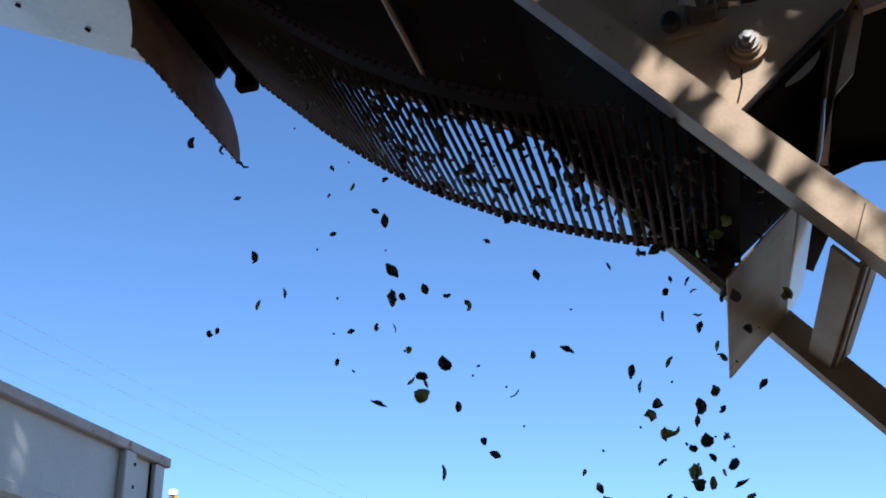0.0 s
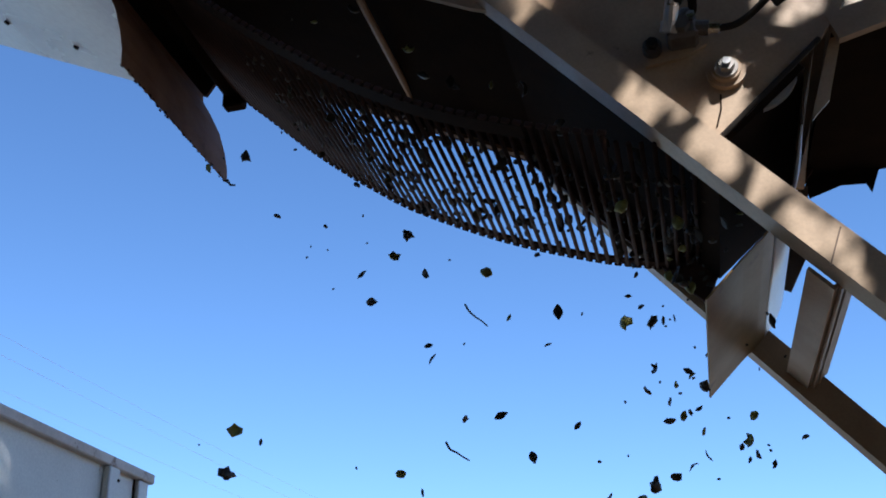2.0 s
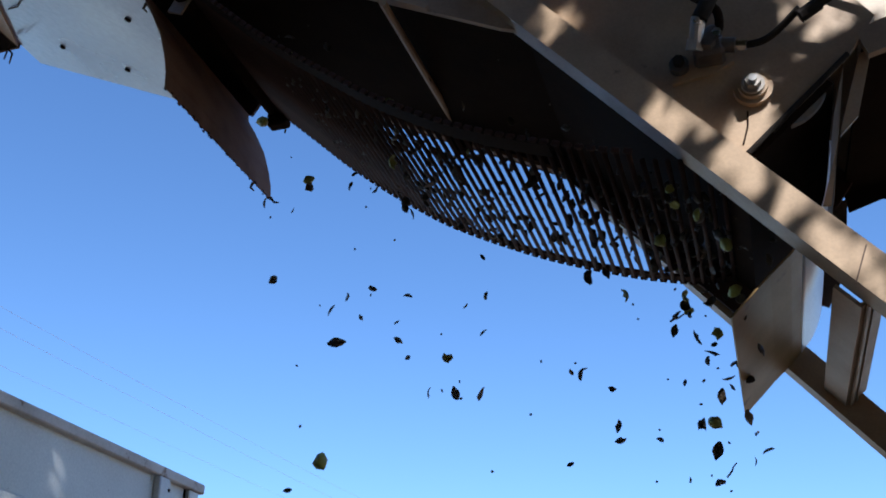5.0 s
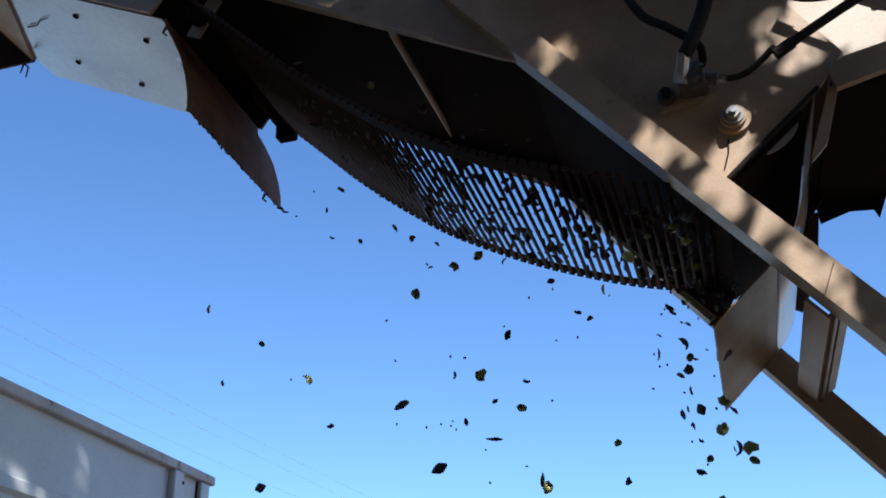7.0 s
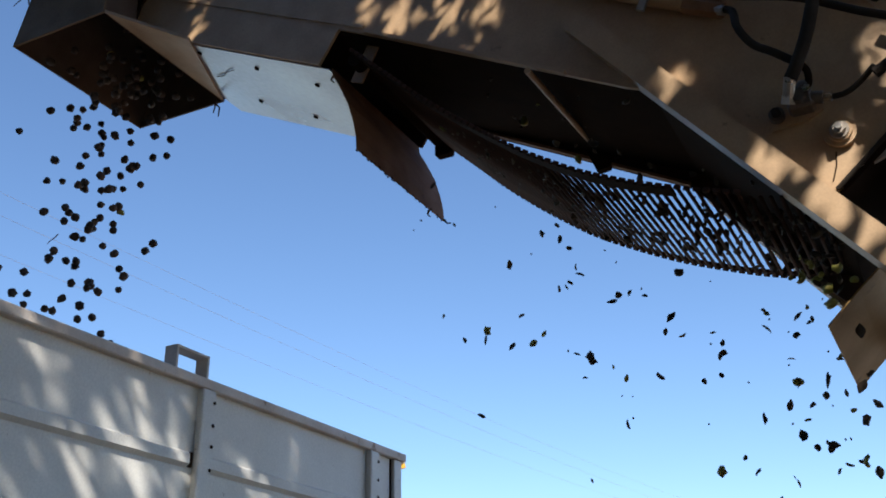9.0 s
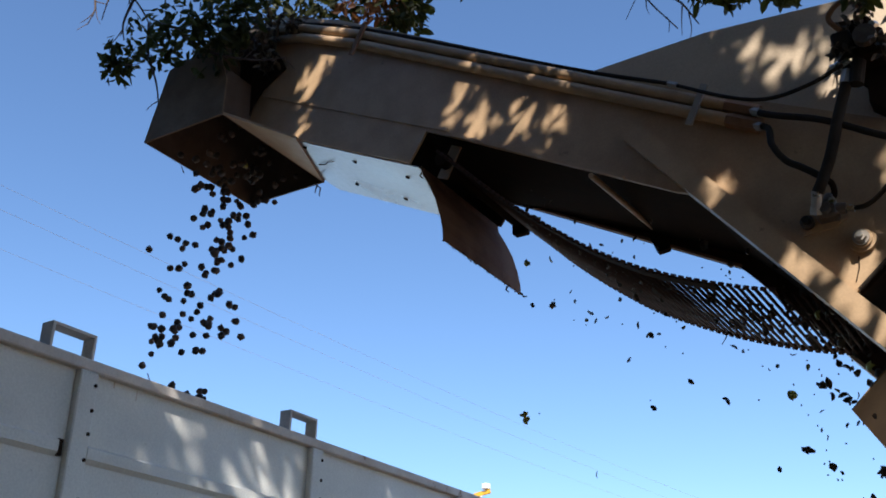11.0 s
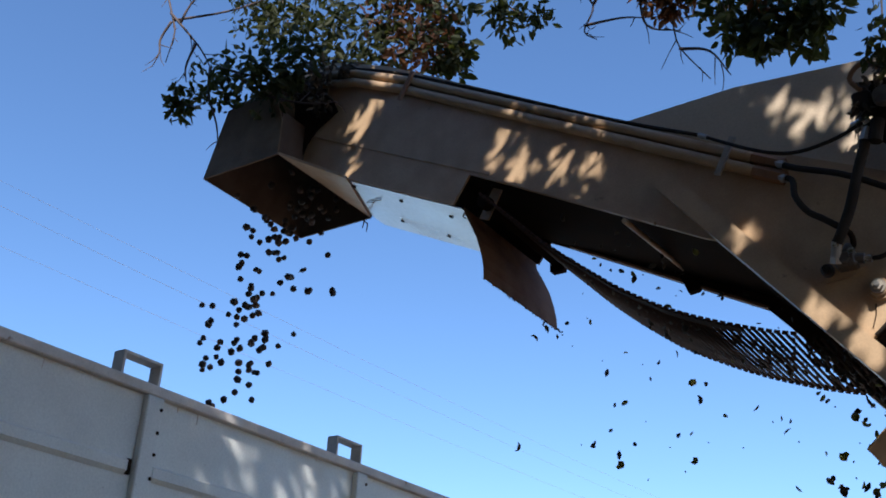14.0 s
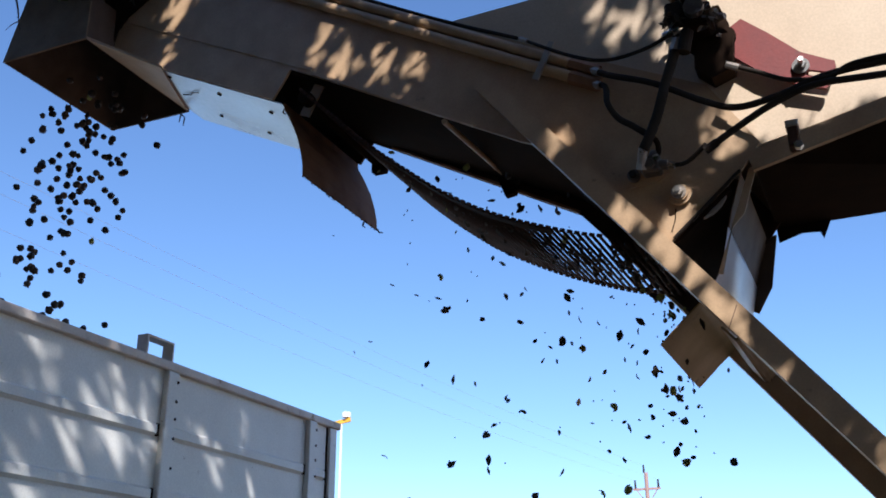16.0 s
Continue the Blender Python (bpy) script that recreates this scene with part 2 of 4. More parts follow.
# far plate nearly black: the elevator's inner shade is in its colour
far = part("side_plate", slab([(-2.74, 5.45), (-1.31, 4.74)] + [(1.885 + (x - 1.885) / 1.017, 1.58 + (z - 1.58) / 1.017) for x, z in SIDE[2:5]] + [(0.42, 3.92), (0.97, 3.27)] + SIDE[7:], Y1 - 0.02, Y1), RUST_AND_SHADE, harvester)
TOP = [(1.30, 4.17), (0.46, 4.60), (-0.16, 4.96), (-1.95, 6.02), (-2.45, 6.24), (-2.80, 6.28), (-2.98, 6.16)]
part("top_cover", sheet(TOP[::-1], Y0 + 0.022, Y1 - 0.022, -0.02), TAN, harvester)
# the floor's black stands in for the dark of the closed elevator
part("conveyor_floor", sheet([(-2.6, 5.44), (-1.28, 4.93), (0.35, 4.13), (0.52, 3.96), (1.04, 3.36), (1.35, 3.62)], Y0 + 0.022, Y1 - 0.022, 0.03), BLACK, harvester, "inner floor, black for the shade inside the elevator")
part("crease_rib", beam((-2.66, Y0 - 0.004, 5.68), (-1.10, Y0 - 0.004, 4.90), 0.012, 0.02), TAN, harvester)
part("edge_flange", beam((-1.09, Y0 - 0.015, 4.86), (0.0, Y0 - 0.015, 4.255), 0.03, 0.018), TAN, harvester)
part("edge_flange", beam((-1.04, Y1 - 0.035, 4.81), (0.30, Y1 - 0.035, 4.07), 0.03, 0.018), STEEL, harvester)
part("slot_bracket", slab([(-1.14, 4.86), (-1.07, 4.83), (-1.17, 4.63), (-1.24, 4.66)], Y0 + 0.1, Y0 + 0.112), TAN, harvester)

# bottom cover: a tan gusset and a white sheet, screwed on
gusset = bmesh.new()
g = [Vector(v) for v in ((-2.76, 3.11, 5.41), (-2.25, 3.30, 5.157), (-2.76, 4.23, 5.41))]
up = Vector((0.0, 0.0, 0.02))
va, vb = [gusset.verts.new(v) for v in g], [gusset.verts.new(v + up) for v in g]
gusset.faces.new(va)
gusset.faces.new(vb)
for i in range(3):
    gusset.faces.new((va[i], va[(i + 1) % 3], vb[(i + 1) % 3], vb[i]))
part("gusset", gusset, TAN, harvester)
cover = part("bottom_cover", sheet([(-2.74, 5.418), (-1.33, 4.718)], Y0 + 0.022, Y1 - 0.022, 0.006), WHITE_SHEET, harvester, "white plastic bottom cover with dark screws")
for x, y in ((-2.337, 3.496), (-1.953, 3.568), (-1.573, 3.647), (-2.34, 4.113), (-1.952, 4.188), (-1.58, 4.26)):
    z = 5.418 + (x + 2.74) * -0.4965
    part("screw", disc((x, y, z - 0.004), (0.45, 0, 0.9), 0.015, 0.012, 8), BLACK, cover)

for pts in (((-2.46, 3.81), (-2.36, 3.765), (-2.29, 3.70), (-2.19, 3.645)),):
    part("stuck_twig", tube([(x, y, 5.407 - 0.4965 * (x + 2.74)) for x, y in pts], 0.005, 0.003, 6), TWIG, cover)

# discharge chute
chute = part("chute", slab([(-3.52, 5.41), (-2.76, 5.41), (-2.76, 5.70), (-2.84, 5.92), (-3.20, 6.02), (-3.36, 5.98)], 3.10, 3.115), CHUTE, harvester, "tan sheet steel discharge chute open below")
# inner walls carry the chute's shade in their dark colour
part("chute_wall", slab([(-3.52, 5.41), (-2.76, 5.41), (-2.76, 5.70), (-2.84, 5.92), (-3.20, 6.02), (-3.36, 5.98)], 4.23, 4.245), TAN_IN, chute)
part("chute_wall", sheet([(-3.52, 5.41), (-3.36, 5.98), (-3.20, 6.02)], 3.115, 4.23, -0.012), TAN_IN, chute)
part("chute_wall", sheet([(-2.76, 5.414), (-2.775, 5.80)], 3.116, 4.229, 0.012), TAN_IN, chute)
part("chute_top", sheet([(-3.20, 6.02), (-2.84, 6.20)], 3.12, 4.4, -0.015), CHUTE, chute)
# added black cut-out standing for the shaded gap between chute and elevator
part("bearing_plate", slab([(-2.92, 6.14), (-2.66, 6.10), (-2.52, 5.96), (-2.46, 5.84), (-2.56, 5.78), (-2.66, 5.72), (-2.74, 5.62), (-2.79, 5.46), (-2.86, 5.46), (-2.88, 5.75)], 3.366, 3.378, 0.003), BLACK, harvester)
part("head_cowl", tube([(-2.72, 3.36, 6.13), (-2.72, 4.46, 6.13)], 0.15, sides=24), RUST_AND_SHADE, harvester, "rounded rusty head roller cowl")

for pts in (((-2.80, 4.20, 5.41), (-2.79, 4.19, 5.36), (-2.81, 4.20, 5.31)), ((-2.79, 4.19, 5.37), (-2.76, 4.20, 5.34), (-2.765, 4.20, 5.27))):
    part("caught_twig", tube(pts, 0.007, 0.004, 6), TWIG, chute)

# deflectors
part("deflector", sheet([(-1.324, 4.738), (-1.318, 4.69), (-1.27, 4.60), (-1.215, 4.48), (-1.18, 4.36), (-1.162, 4.27), (-1.157, 4.19)], Y0 + 0.04, Y1 - 0.03, 0.003), STEEL, harvester, "bent brown steel deflector with a worn edge")
rng = random.Random(3)
crust = bmesh.new()
for k in range(46):
    c = Vector((-1.157 + rng.uniform(-0.006, 0.004), 3.42 + 0.98 * (k + rng.random()) / 46, 4.192 + rng.uniform(-0.004, 0.006)))
    r = rng.uniform(0.003, 0.009)
    bmesh.ops.create_icosphere(crust, subdivisions=1, radius=1, matrix=Matrix.Translation(c) @ Matrix.Diagonal((r * 0.7, r * rng.uniform(1, 2.2), r, 1)))
tagged(part("edge_crust", crust, RUST_AND_SHADE, harvester, "crusted dirt along the worn deflector edge"), kind="stuff")
for pts in (((-1.15, 4.39, 4.20), (-1.135, 4.40, 4.175), (-1.11, 4.40, 4.17)), ((-1.16, 4.22, 4.19), (-1.17, 4.22, 4.165), (-1.155, 4.23, 4.15)), ((-1.34, 3.46, 4.715), (-1.36, 3.47, 4.70), (-1.345, 3.48, 4.685)),
            ((-1.33, 3.60, 4.705), (-1.35, 3.61, 4.69), (-1.33, 3.62, 4.675))):
    part("caught_twig", tube(pts, 0.008, 0.004, 6), TWIG, harvester)
part("lower_deflector", sheet([(0.930, 2.882), (1.06, 3.005), (1.13, 3.065), (1.17, 3.105)], 3.45, 4.44, 0.006), FLAP, harvester, "stained pale sheet deflector below the chain")
part("bright_sheet", sheet([(p.x, p.y) for p in curve_points([(1.172, 3.107, 0), (1.225, 3.17, 0), (1.265, 3.25, 0), (1.292, 3.35, 0), (1.312, 3.44, 0)], 4)], 3.45, 4.44, 0.006), BRIGHT, harvester, "bright curved steel sheet mirroring the sky", smooth=True)
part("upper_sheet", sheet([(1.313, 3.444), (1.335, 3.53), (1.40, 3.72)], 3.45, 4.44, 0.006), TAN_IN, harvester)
part("flange_strip", slab([(1.445, 3.717), (1.482, 3.724), (1.399, 3.486), (1.327, 3.415), (1.267, 3.189), (1.244, 3.193), (1.349, 3.468)], 3.404, 3.416, 0.002), TAN, harvester)
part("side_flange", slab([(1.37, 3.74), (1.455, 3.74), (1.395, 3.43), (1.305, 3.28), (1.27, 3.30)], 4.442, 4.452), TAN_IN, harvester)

# braces
part("brace", beam((0.072, 3.368, 4.495), (2.87, 3.368, 0.997), 0.10, 0.115, bevel=0.008), TAN, harvester, "tan square steel tube brace")
part("brace", beam((0.40, 4.50, 4.045), (2.87, 4.50, 0.933), 0.08, 0.114, bevel=0.008), TAN, harvester)
cross = part("cross_member", beam((1.262, 3.42, 2.893), (1.265, 4.46, 2.925), 0.10, 0.012, side=(0.64, 0, -0.77), bevel=0.002), TAN, harvester)
part("cross_lip", beam((1.33, 3.42, 2.888), (1.335, 4.46, 2.915), 0.09, 0.012, side=(0.82, 0, 0.57)), TAN, cross)
for k, w in ((0.3, 0.012), (0.62, 0.009)):
    part("pressed_rib", beam((1.294 + 0.06 * k, 3.425, 2.846 + 0.042 * k), (1.298 + 0.06 * k, 4.455, 2.874 + 0.042 * k), w, 0.008, side=(0.82, 0, 0.57), bevel=0.002), TAN, cross)
part("strut", tube([(-0.17, 3.33, 4.30), (-0.19, 4.40, 4.42)], 0.016, sides=8), TAN, harvester)
part("strut_bracket", slab([(-0.24, 4.40), (-0.10, 4.33), (-0.12, 4.27), (-0.19, 4.26)], 4.36, 4.41), BLACK, harvester)
part("brace_weld", beam((1.325, 3.316, 3.00), (1.275, 3.316, 2.885), 0.003, 0.004), TAN_IN, harvester)

# sagging conveyor chain
CHAIN = [(-1.16, 4.74), (-1.11, 4.69), (-0.92, 4.50), (-0.75, 4.327), (-0.58, 4.172), (-0.42, 4.04), (-0.24, 3.905), (0.0, 3.765), (0.22, 3.655),
         (0.42, 3.573), (0.62, 3.502), (0.83, 3.448), (0.93, 3.436), (1.02, 3.45), (1.10, 3.50), (1.15, 3.56)]
fine = [Vector((p.x, p.y)) for p in curve_points([(x, z, 0) for x, z in CHAIN], 12)]
length = [0.0]
for a, b in zip(fine, fine[1:]):
    length.append(length[-1] + (b - a).length)


def on_chain(s):
    """The point of the chain at the distance s along it, and its slope."""
    s = min(max(s, 0.0), length[-1] - 1e-4)
    i = max(k for k in range(len(length)) if length[k] <= s)
    i = min(i, len(fine) - 2)
    p = fine[i].lerp(fine[i + 1], (s - length[i]) / max(length[i + 1] - length[i], 1e-6))
    d = (fine[i + 1] - fine[i]).normalized()
    return p, math.atan2(d.y, d.x)


def twist(x, y):
    """The near side of the chain hangs a little higher at its upper end and lower at its foot."""
    lift = 0.015 * min(max(-x / 0.5, 0.0), 1.0) - 0.022 * min(max((x + 0.35) / 0.4, 0.0), 1.0)
    return lift * (4.42 - y) / 1.08


belt_line = [tuple(on_chain(length[-1] * k / 60)[0]) for k in range(61)]
chain = part("conveyor_chain", sheet([(x, z - 0.012 + twist(x, 3.385)) for x, z in belt_line[:44]], 3.345, 3.425, 0.012), BLACK, harvester, "sagging dark steel rod conveyor chain with trash caught in it")
part("belt", sheet(belt_line, 4.37, 4.418, 0.012), RUST_AND_SHADE, chain)
PITCH = 0.041
rods = [part("rod", tube([(0, y, 0), (0, 4.425, 0)], 0.0088, sides=8), RUST_AND_SHADE, smooth=True).data for y in (3.34, 3.40)]
for ob in [o for o in scene.objects if o.name.startswith("rod")]:
    bpy.data.objects.remove(ob)
link_mesh = None
for k in range(int(length[-1] / PITCH)):
    p, a = on_chain(k * PITCH + 0.01)
    rod = new("rod", rods[0 if p.x < 0.70 else 1])
    rod.parent = chain
    rod.location = Vector((p.x, 0, p.y + twist(p.x, 0))) - BASE[harvester.name]
    rod.rotation_euler = (math.atan(twist(p.x, 4.42) - twist(p.x, 3.42)), 0, 0)
    for y in (3.345, 4.422) if p.x < 0.70 else (4.422,):
        if link_mesh is None:
            link = part("link", box((-0.015, -0.006, -0.009), (0.015, 0.006, 0.011), 0.003), RUST_AND_SHADE)
            link_mesh = link.data
        else:
            link = new("link", link_mesh)
        link.parent = chain
        link.location = Vector((p.x, y, p.y + twist(p.x, y))) - BASE[harvester.name]
        link.rotation_euler = (0, -a, 0)
rng = random.Random(5)
trash = bmesh.new()
for k in range(420):
    s = rng.uniform(0.55, length[-1] - 0.1)
    p, a = on_chain(s)
    c = Vector((p.x, rng.uniform(3.56, 4.38), p.y + rng.uniform(0.004, 0.02)))
    c.z += twist(c.x, c.y)
    r = rng.uniform(0.006, 0.022)
    m = Matrix.Translation(c) @ Euler([rng.uniform(0, 3) for _ in range(3)]).to_matrix().to_4x4() @ Matrix.Diagonal((r * rng.uniform(1, 2.4), r, r * 0.5, 1))
    bmesh.ops.create_icosphere(trash, subdivisions=1, radius=1, matrix=m)
tagged(part("chain_trash", trash, HUSK, chain, "dark bits of husk and leaf caught between the rods"), kind="stuff")
part("roller", tube([(-1.17, 3.41, 4.74), (-1.17, 4.42, 4.74)], 0.045, sides=16), BLACK, harvester)
part("sprocket_box", box((-1.21, 4.39, 4.64), (-1.10, 4.46, 4.76), 0.01), BLACK, harvester)

# pivot bolt, disc behind the plate, rubber edge strip
bolt = part("pivot_bolt", disc((1.104, 3.368, 3.628), (0, 1, 0), 0.062, 0.022, 28, 0.004), TAN, harvester, "pivot bolt with a bright washer")
part("bolt_boss", disc((1.104, 3.350, 3.627), (0, 1, 0), 0.046, 0.020, 24, 0.004), TAN, bolt)
part("washer", disc((1.104, 3.336, 3.626), (0, 1, 0), 0.037, 0.012, 20, 0.003), GALV, bolt)
part("nut", disc((1.104, 3.320, 3.625), (0, 1, 0), 0.026, 0.024, 6, 0.003), GALV, bolt)
part("stud", disc((1.104, 3.304, 3.625), (0, 1, 0), 0.013, 0.02, 10), ZINC, bolt)
part("crack_line", tube([(1.075, 3.3785, 3.555), (1.068, 3.3785, 3.50), (1.045, 3.3785, 3.435)], 0.003, sides=5), BLACK, harvester)
part("side_disc", disc((1.165, 3.42, 3.66), (0, 1, 0), 0.17, 0.02, 40, 0.003), GALV, harvester, "grey steel disc behind the side plate")
part("rubber_edge", tube([(1.055, 3.372, 3.395), (1.405, 3.372, 3.70)], 0.010, sides=8), RUBBER, harvester)

# hood and hull
HOOD = [(-0.24, 4.97), (-0.16, 5.022), (0.50, 5.036), (1.28, 4.962), (1.776, 4.826), (2.167, 4.518), (2.5, 4.42), (3.4, 4.25), (3.4, 4.18), (2.1, 3.96), (1.47, 3.835), (1.30, 4.10)]
hood = part("hood", slab(HOOD, 3.42, 4.40, 0.006), HOOD_TAN, harvester, "large tan hood plate, sunlit at one end")
# hull underside: shadow put into the colour as black
hf = bmesh.new()
lo = [hf.verts.new(v) for v in ((1.465, 3.425, 3.75), (3.4, 3.425, 4.13), (3.435, 4.52, 3.82), (1.456, 4.52, 3.806))]
hi = [hf.verts.new(v.co + Vector((0, 0, 0.02))) for v in lo]
hf.faces.new(lo)
hf.faces.new(hi)
for i in range(4):
    hf.faces.new((lo[i], lo[(i + 1) % 4], hi[(i + 1) % 4], hi[i]))
part("hull_floor", hf, BLACK, harvester, "hull underside with its shadow put into the black")
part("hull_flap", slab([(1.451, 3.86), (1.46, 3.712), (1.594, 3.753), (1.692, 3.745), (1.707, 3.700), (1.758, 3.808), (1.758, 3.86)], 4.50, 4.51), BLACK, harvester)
part("body", box((3.0, 3.0, 0.75), (6.4, 4.9, 3.74), 0.05), TAN, harvester)
for x in (3.7, 5.7):
    for y in (2.85, 5.05):
        w = part("wheel", disc((x, y, 0.62), (0, 1, 0), 0.62, 0.34, 32, 0.06), TYRE, harvester)
        part("rim", disc((x, y, 0.62), (0, 1, 0), 0.34, 0.36, 24, 0.02), TAN, w)

# arm along the hull, clips, forked red bracket
part("arm", beam((1.455, 3.392, 3.741), (2.92, 3.392, 4.098), 0.03, 0.104, bevel=0.004), TAN, harvester)
clip = part("hose_clip", box((1.655, 3.20, 3.70), (1.705, 3.285, 3.825), 0.006), RUST_AND_SHADE, harvester)
part("clip_pad", box((1.65, 3.19, 3.80), (1.71, 3.285, 3.832), 0.004), GALV, clip)
part("clip_bolt", disc((1.70, 3.185, 3.69), (0, 1, 0), 0.022, 0.03, 6, 0.003), ZINC, clip)
FORK = [(1.36, 4.45), (1.501, 4.535), (1.62, 4.42), (1.763, 4.268), (1.885, 4.196), (1.912, 4.182), (1.914, 4.155), (1.898, 4.118), (1.79, 4.160), (1.775, 4.150), (1.772, 4.135),
        (1.876, 4.086), (1.870, 4.055), (1.855, 4.040), (1.726, 4.092), (1.562, 4.207), (1.409, 4.357)]
red = part("forked_bracket", slab(FORK, 3.345, 3.365, 0.004), RED, harvester, "forked red painted bracket with a bolt")
part("fork_hub", disc((1.41, 3.37, 4.44), (0, 1, 0), 0.06, 0.09, 18, 0.006), BLACK, red)
part("bracket_bolt", disc((1.755, 3.336, 4.185), (0, 1, 0), 0.042, 0.014, 20, 0.003), ZINC, red)
part("bracket_nut", disc((1.755, 3.318, 4.185), (0, 1, 0), 0.026, 0.03, 6, 0.003), ZINC, red)
part("bracket_stud", tube([(1.755, 3.31, 4.185), (1.76, 3.27, 4.19)], 0.013, sides=10), ZINC, red)
part("bracket_spacer", disc((1.755, 3.392, 4.185), (0, 1, 0), 0.03, 0.05, 16), BLACK, red)

# hydraulic motor and valve block
motor = part("motor", box((1.235, 3.15, 4.45), (1.375, 3.335, 4.59), 0.024), BLACK, harvester, "greasy black hydraulic motor with hoses")
part("motor_flange", slab([(1.19, 4.46), (1.25, 4.38), (1.40, 4.40), (1.44, 4.52), (1.40, 4.64), (1.22, 4.62)], 3.33, 3.36, 0.004), BLACK, motor)
part("motor_cap", disc((1.30, 3.135, 4.525), (0, 1, 0), 0.052, 0.05, 12, 0.008), GREASE, motor)
part("motor_head", box((1.225, 3.17, 4.585), (1.335, 3.30, 4.67), 0.018), BLACK, motor)
part("motor_plug", disc((1.285, 3.155, 4.635), (0, 1, 0), 0.022, 0.03, 6, 0.003), GREASE, motor)
part("motor_plug", disc((1.345, 3.14, 4.575), (0.4, 1, 0.3), 0.018, 0.04, 6, 0.003), ZINC, motor)
part("relief_valve", tube([(1.37, 3.22, 4.50), (1.42, 3.20, 4.48), (1.44, 3.19, 4.475)], 0.026, 0.016, 10), GREASE, motor)
for cx, cz in ((1.225, 4.60), (1.385, 4.60), (1.225, 4.45), (1.385, 4.45)):
    part("cap_screw", disc((cx, 3.325, cz), (0, 1, 0), 0.014, 0.02, 6), ZINC, motor)
part("motor_port", disc((1.17, 3.2, 4.44), (1, 0, 0.3), 0.032, 0.09, 12, 0.004), ZINC, motor)
part("motor_port", disc((1.235, 3.18, 4.37), (0.25, 0, 1), 0.034, 0.12, 12, 0.004), RUBBER, motor)
part("motor_bracket", slab([(1.26, 4.40), (1.46, 4.42), (1.44, 4.24), (1.33, 4.20), (1.25, 4.28)], 3.30, 3.41, 0.008), BLACK, motor)
part("junction_box", box((1.15, 3.14, 4.50), (1.24, 3.26, 4.60), 0.012), RUBBER, motor)
part("bleed_pipe", tube(curve_points([(1.2, 3.15, 4.60), (1.16, 3.13, 4.68), (1.24, 3.12, 4.74), (1.33, 3.14, 4.66)], 5), 0.013, sides=8), STEEL, motor)
valve = part("valve_block", box((0.935, 3.275, 3.735), (1.035, 3.362, 3.815), 0.012), GREASE, harvester, "greasy hydraulic valve block with fittings")
part("valve_foot", slab([(0.855, 3.70), (0.90, 3.80), (1.03, 3.82), (1.06, 3.75), (0.99, 3.715)], 3.362, 3.377, 0.003), TAN, valve)
part("valve_flange", disc((0.885, 3.345, 3.757), (0, 1, 0), 0.032, 0.03, 16, 0.004), GREASE, valve)
part("valve_cap", disc((0.885, 3.322, 3.757), (0, 1, 0), 0.020, 0.03, 6, 0.003), RUBBER, valve)
part("valve_cap", disc((0.985, 3.262, 3.770), (0, 1, 0), 0.027, 0.03, 6, 0.003), GREASE, valve)
part("valve_cap", disc((1.018, 3.265, 3.80), (0, 1, 0), 0.016, 0.02, 6, 0.003), ZINC, valve)
part("valve_dome", tube([(1.0, 3.31, 3.81), (1.006, 3.31, 3.845), (1.008, 3.31, 3.858)], 0.034, 0.02, 14), GREASE, valve, smooth=True)
part("valve_port", tube([(0.948, 3.26, 3.775), (0.968, 3.225, 3.845)], 0.024, sides=12), ZINC, valve)
part("valve_port", tube([(0.940, 3.275, 3.755), (0.950, 3.258, 3.785)], 0.029, sides=6), ZINC, valve)
part("side_fitting", tube([(1.03, 3.30, 3.775), (1.07, 3.30, 3.765)], 0.026, sides=12), GREASE, valve)
part("side_fitting", tube([(1.065, 3.30, 3.766), (1.105, 3.30, 3.757)], 0.018, sides=6), ZINC, valve)
part("elbow", tube(curve_points([(1.105, 3.30, 3.757), (1.15, 3.29, 3.752), (1.20, 3.27, 3.765), (1.275, 3.22, 3.80)], 5), 0.012, sides=8), RUBBER, valve, smooth=True)
part("elbow", tube(curve_points([(1.0, 3.25, 3.92), (1.03, 3.27, 3.89), (1.03, 3.30, 3.85), (1.01, 3.31, 3.82)], 5), 0.015, sides=8), BLACK, valve, smooth=True)

# pipes with clamps along the top of the near plate, hoses
for k, (dz, r) in enumerate(((0.0, 0.030), (-0.085, 0.033))):
    y = 3.38 - r
    pipe = part("hydraulic_pipe", tube([(-2.60, y, 6.20 + dz), (-2.30, y, 6.115 + dz), (-1.81, y, 5.875 + dz), (0.415, y, 4.595 + dz), (0.62, y, 4.48 + dz)], r, sides=14), TAN, harvester, smooth=True)
    part("pipe_union", tube([(0.58, y, 4.50 + dz), (0.74, y, 4.412 + dz)], r + 0.006, sides=6), STEEL, pipe)
for x, z in ((-1.775, 5.80), (0.45, 4.54)):
    part("pipe_clamp", beam((x - 0.06, 3.312, z - 0.11), (x + 0.045, 3.312, z + 0.10), 0.016, 0.036, bevel=0.004), GALV if x > 0 else STEEL, harvester, "steel strap pipe clamp")
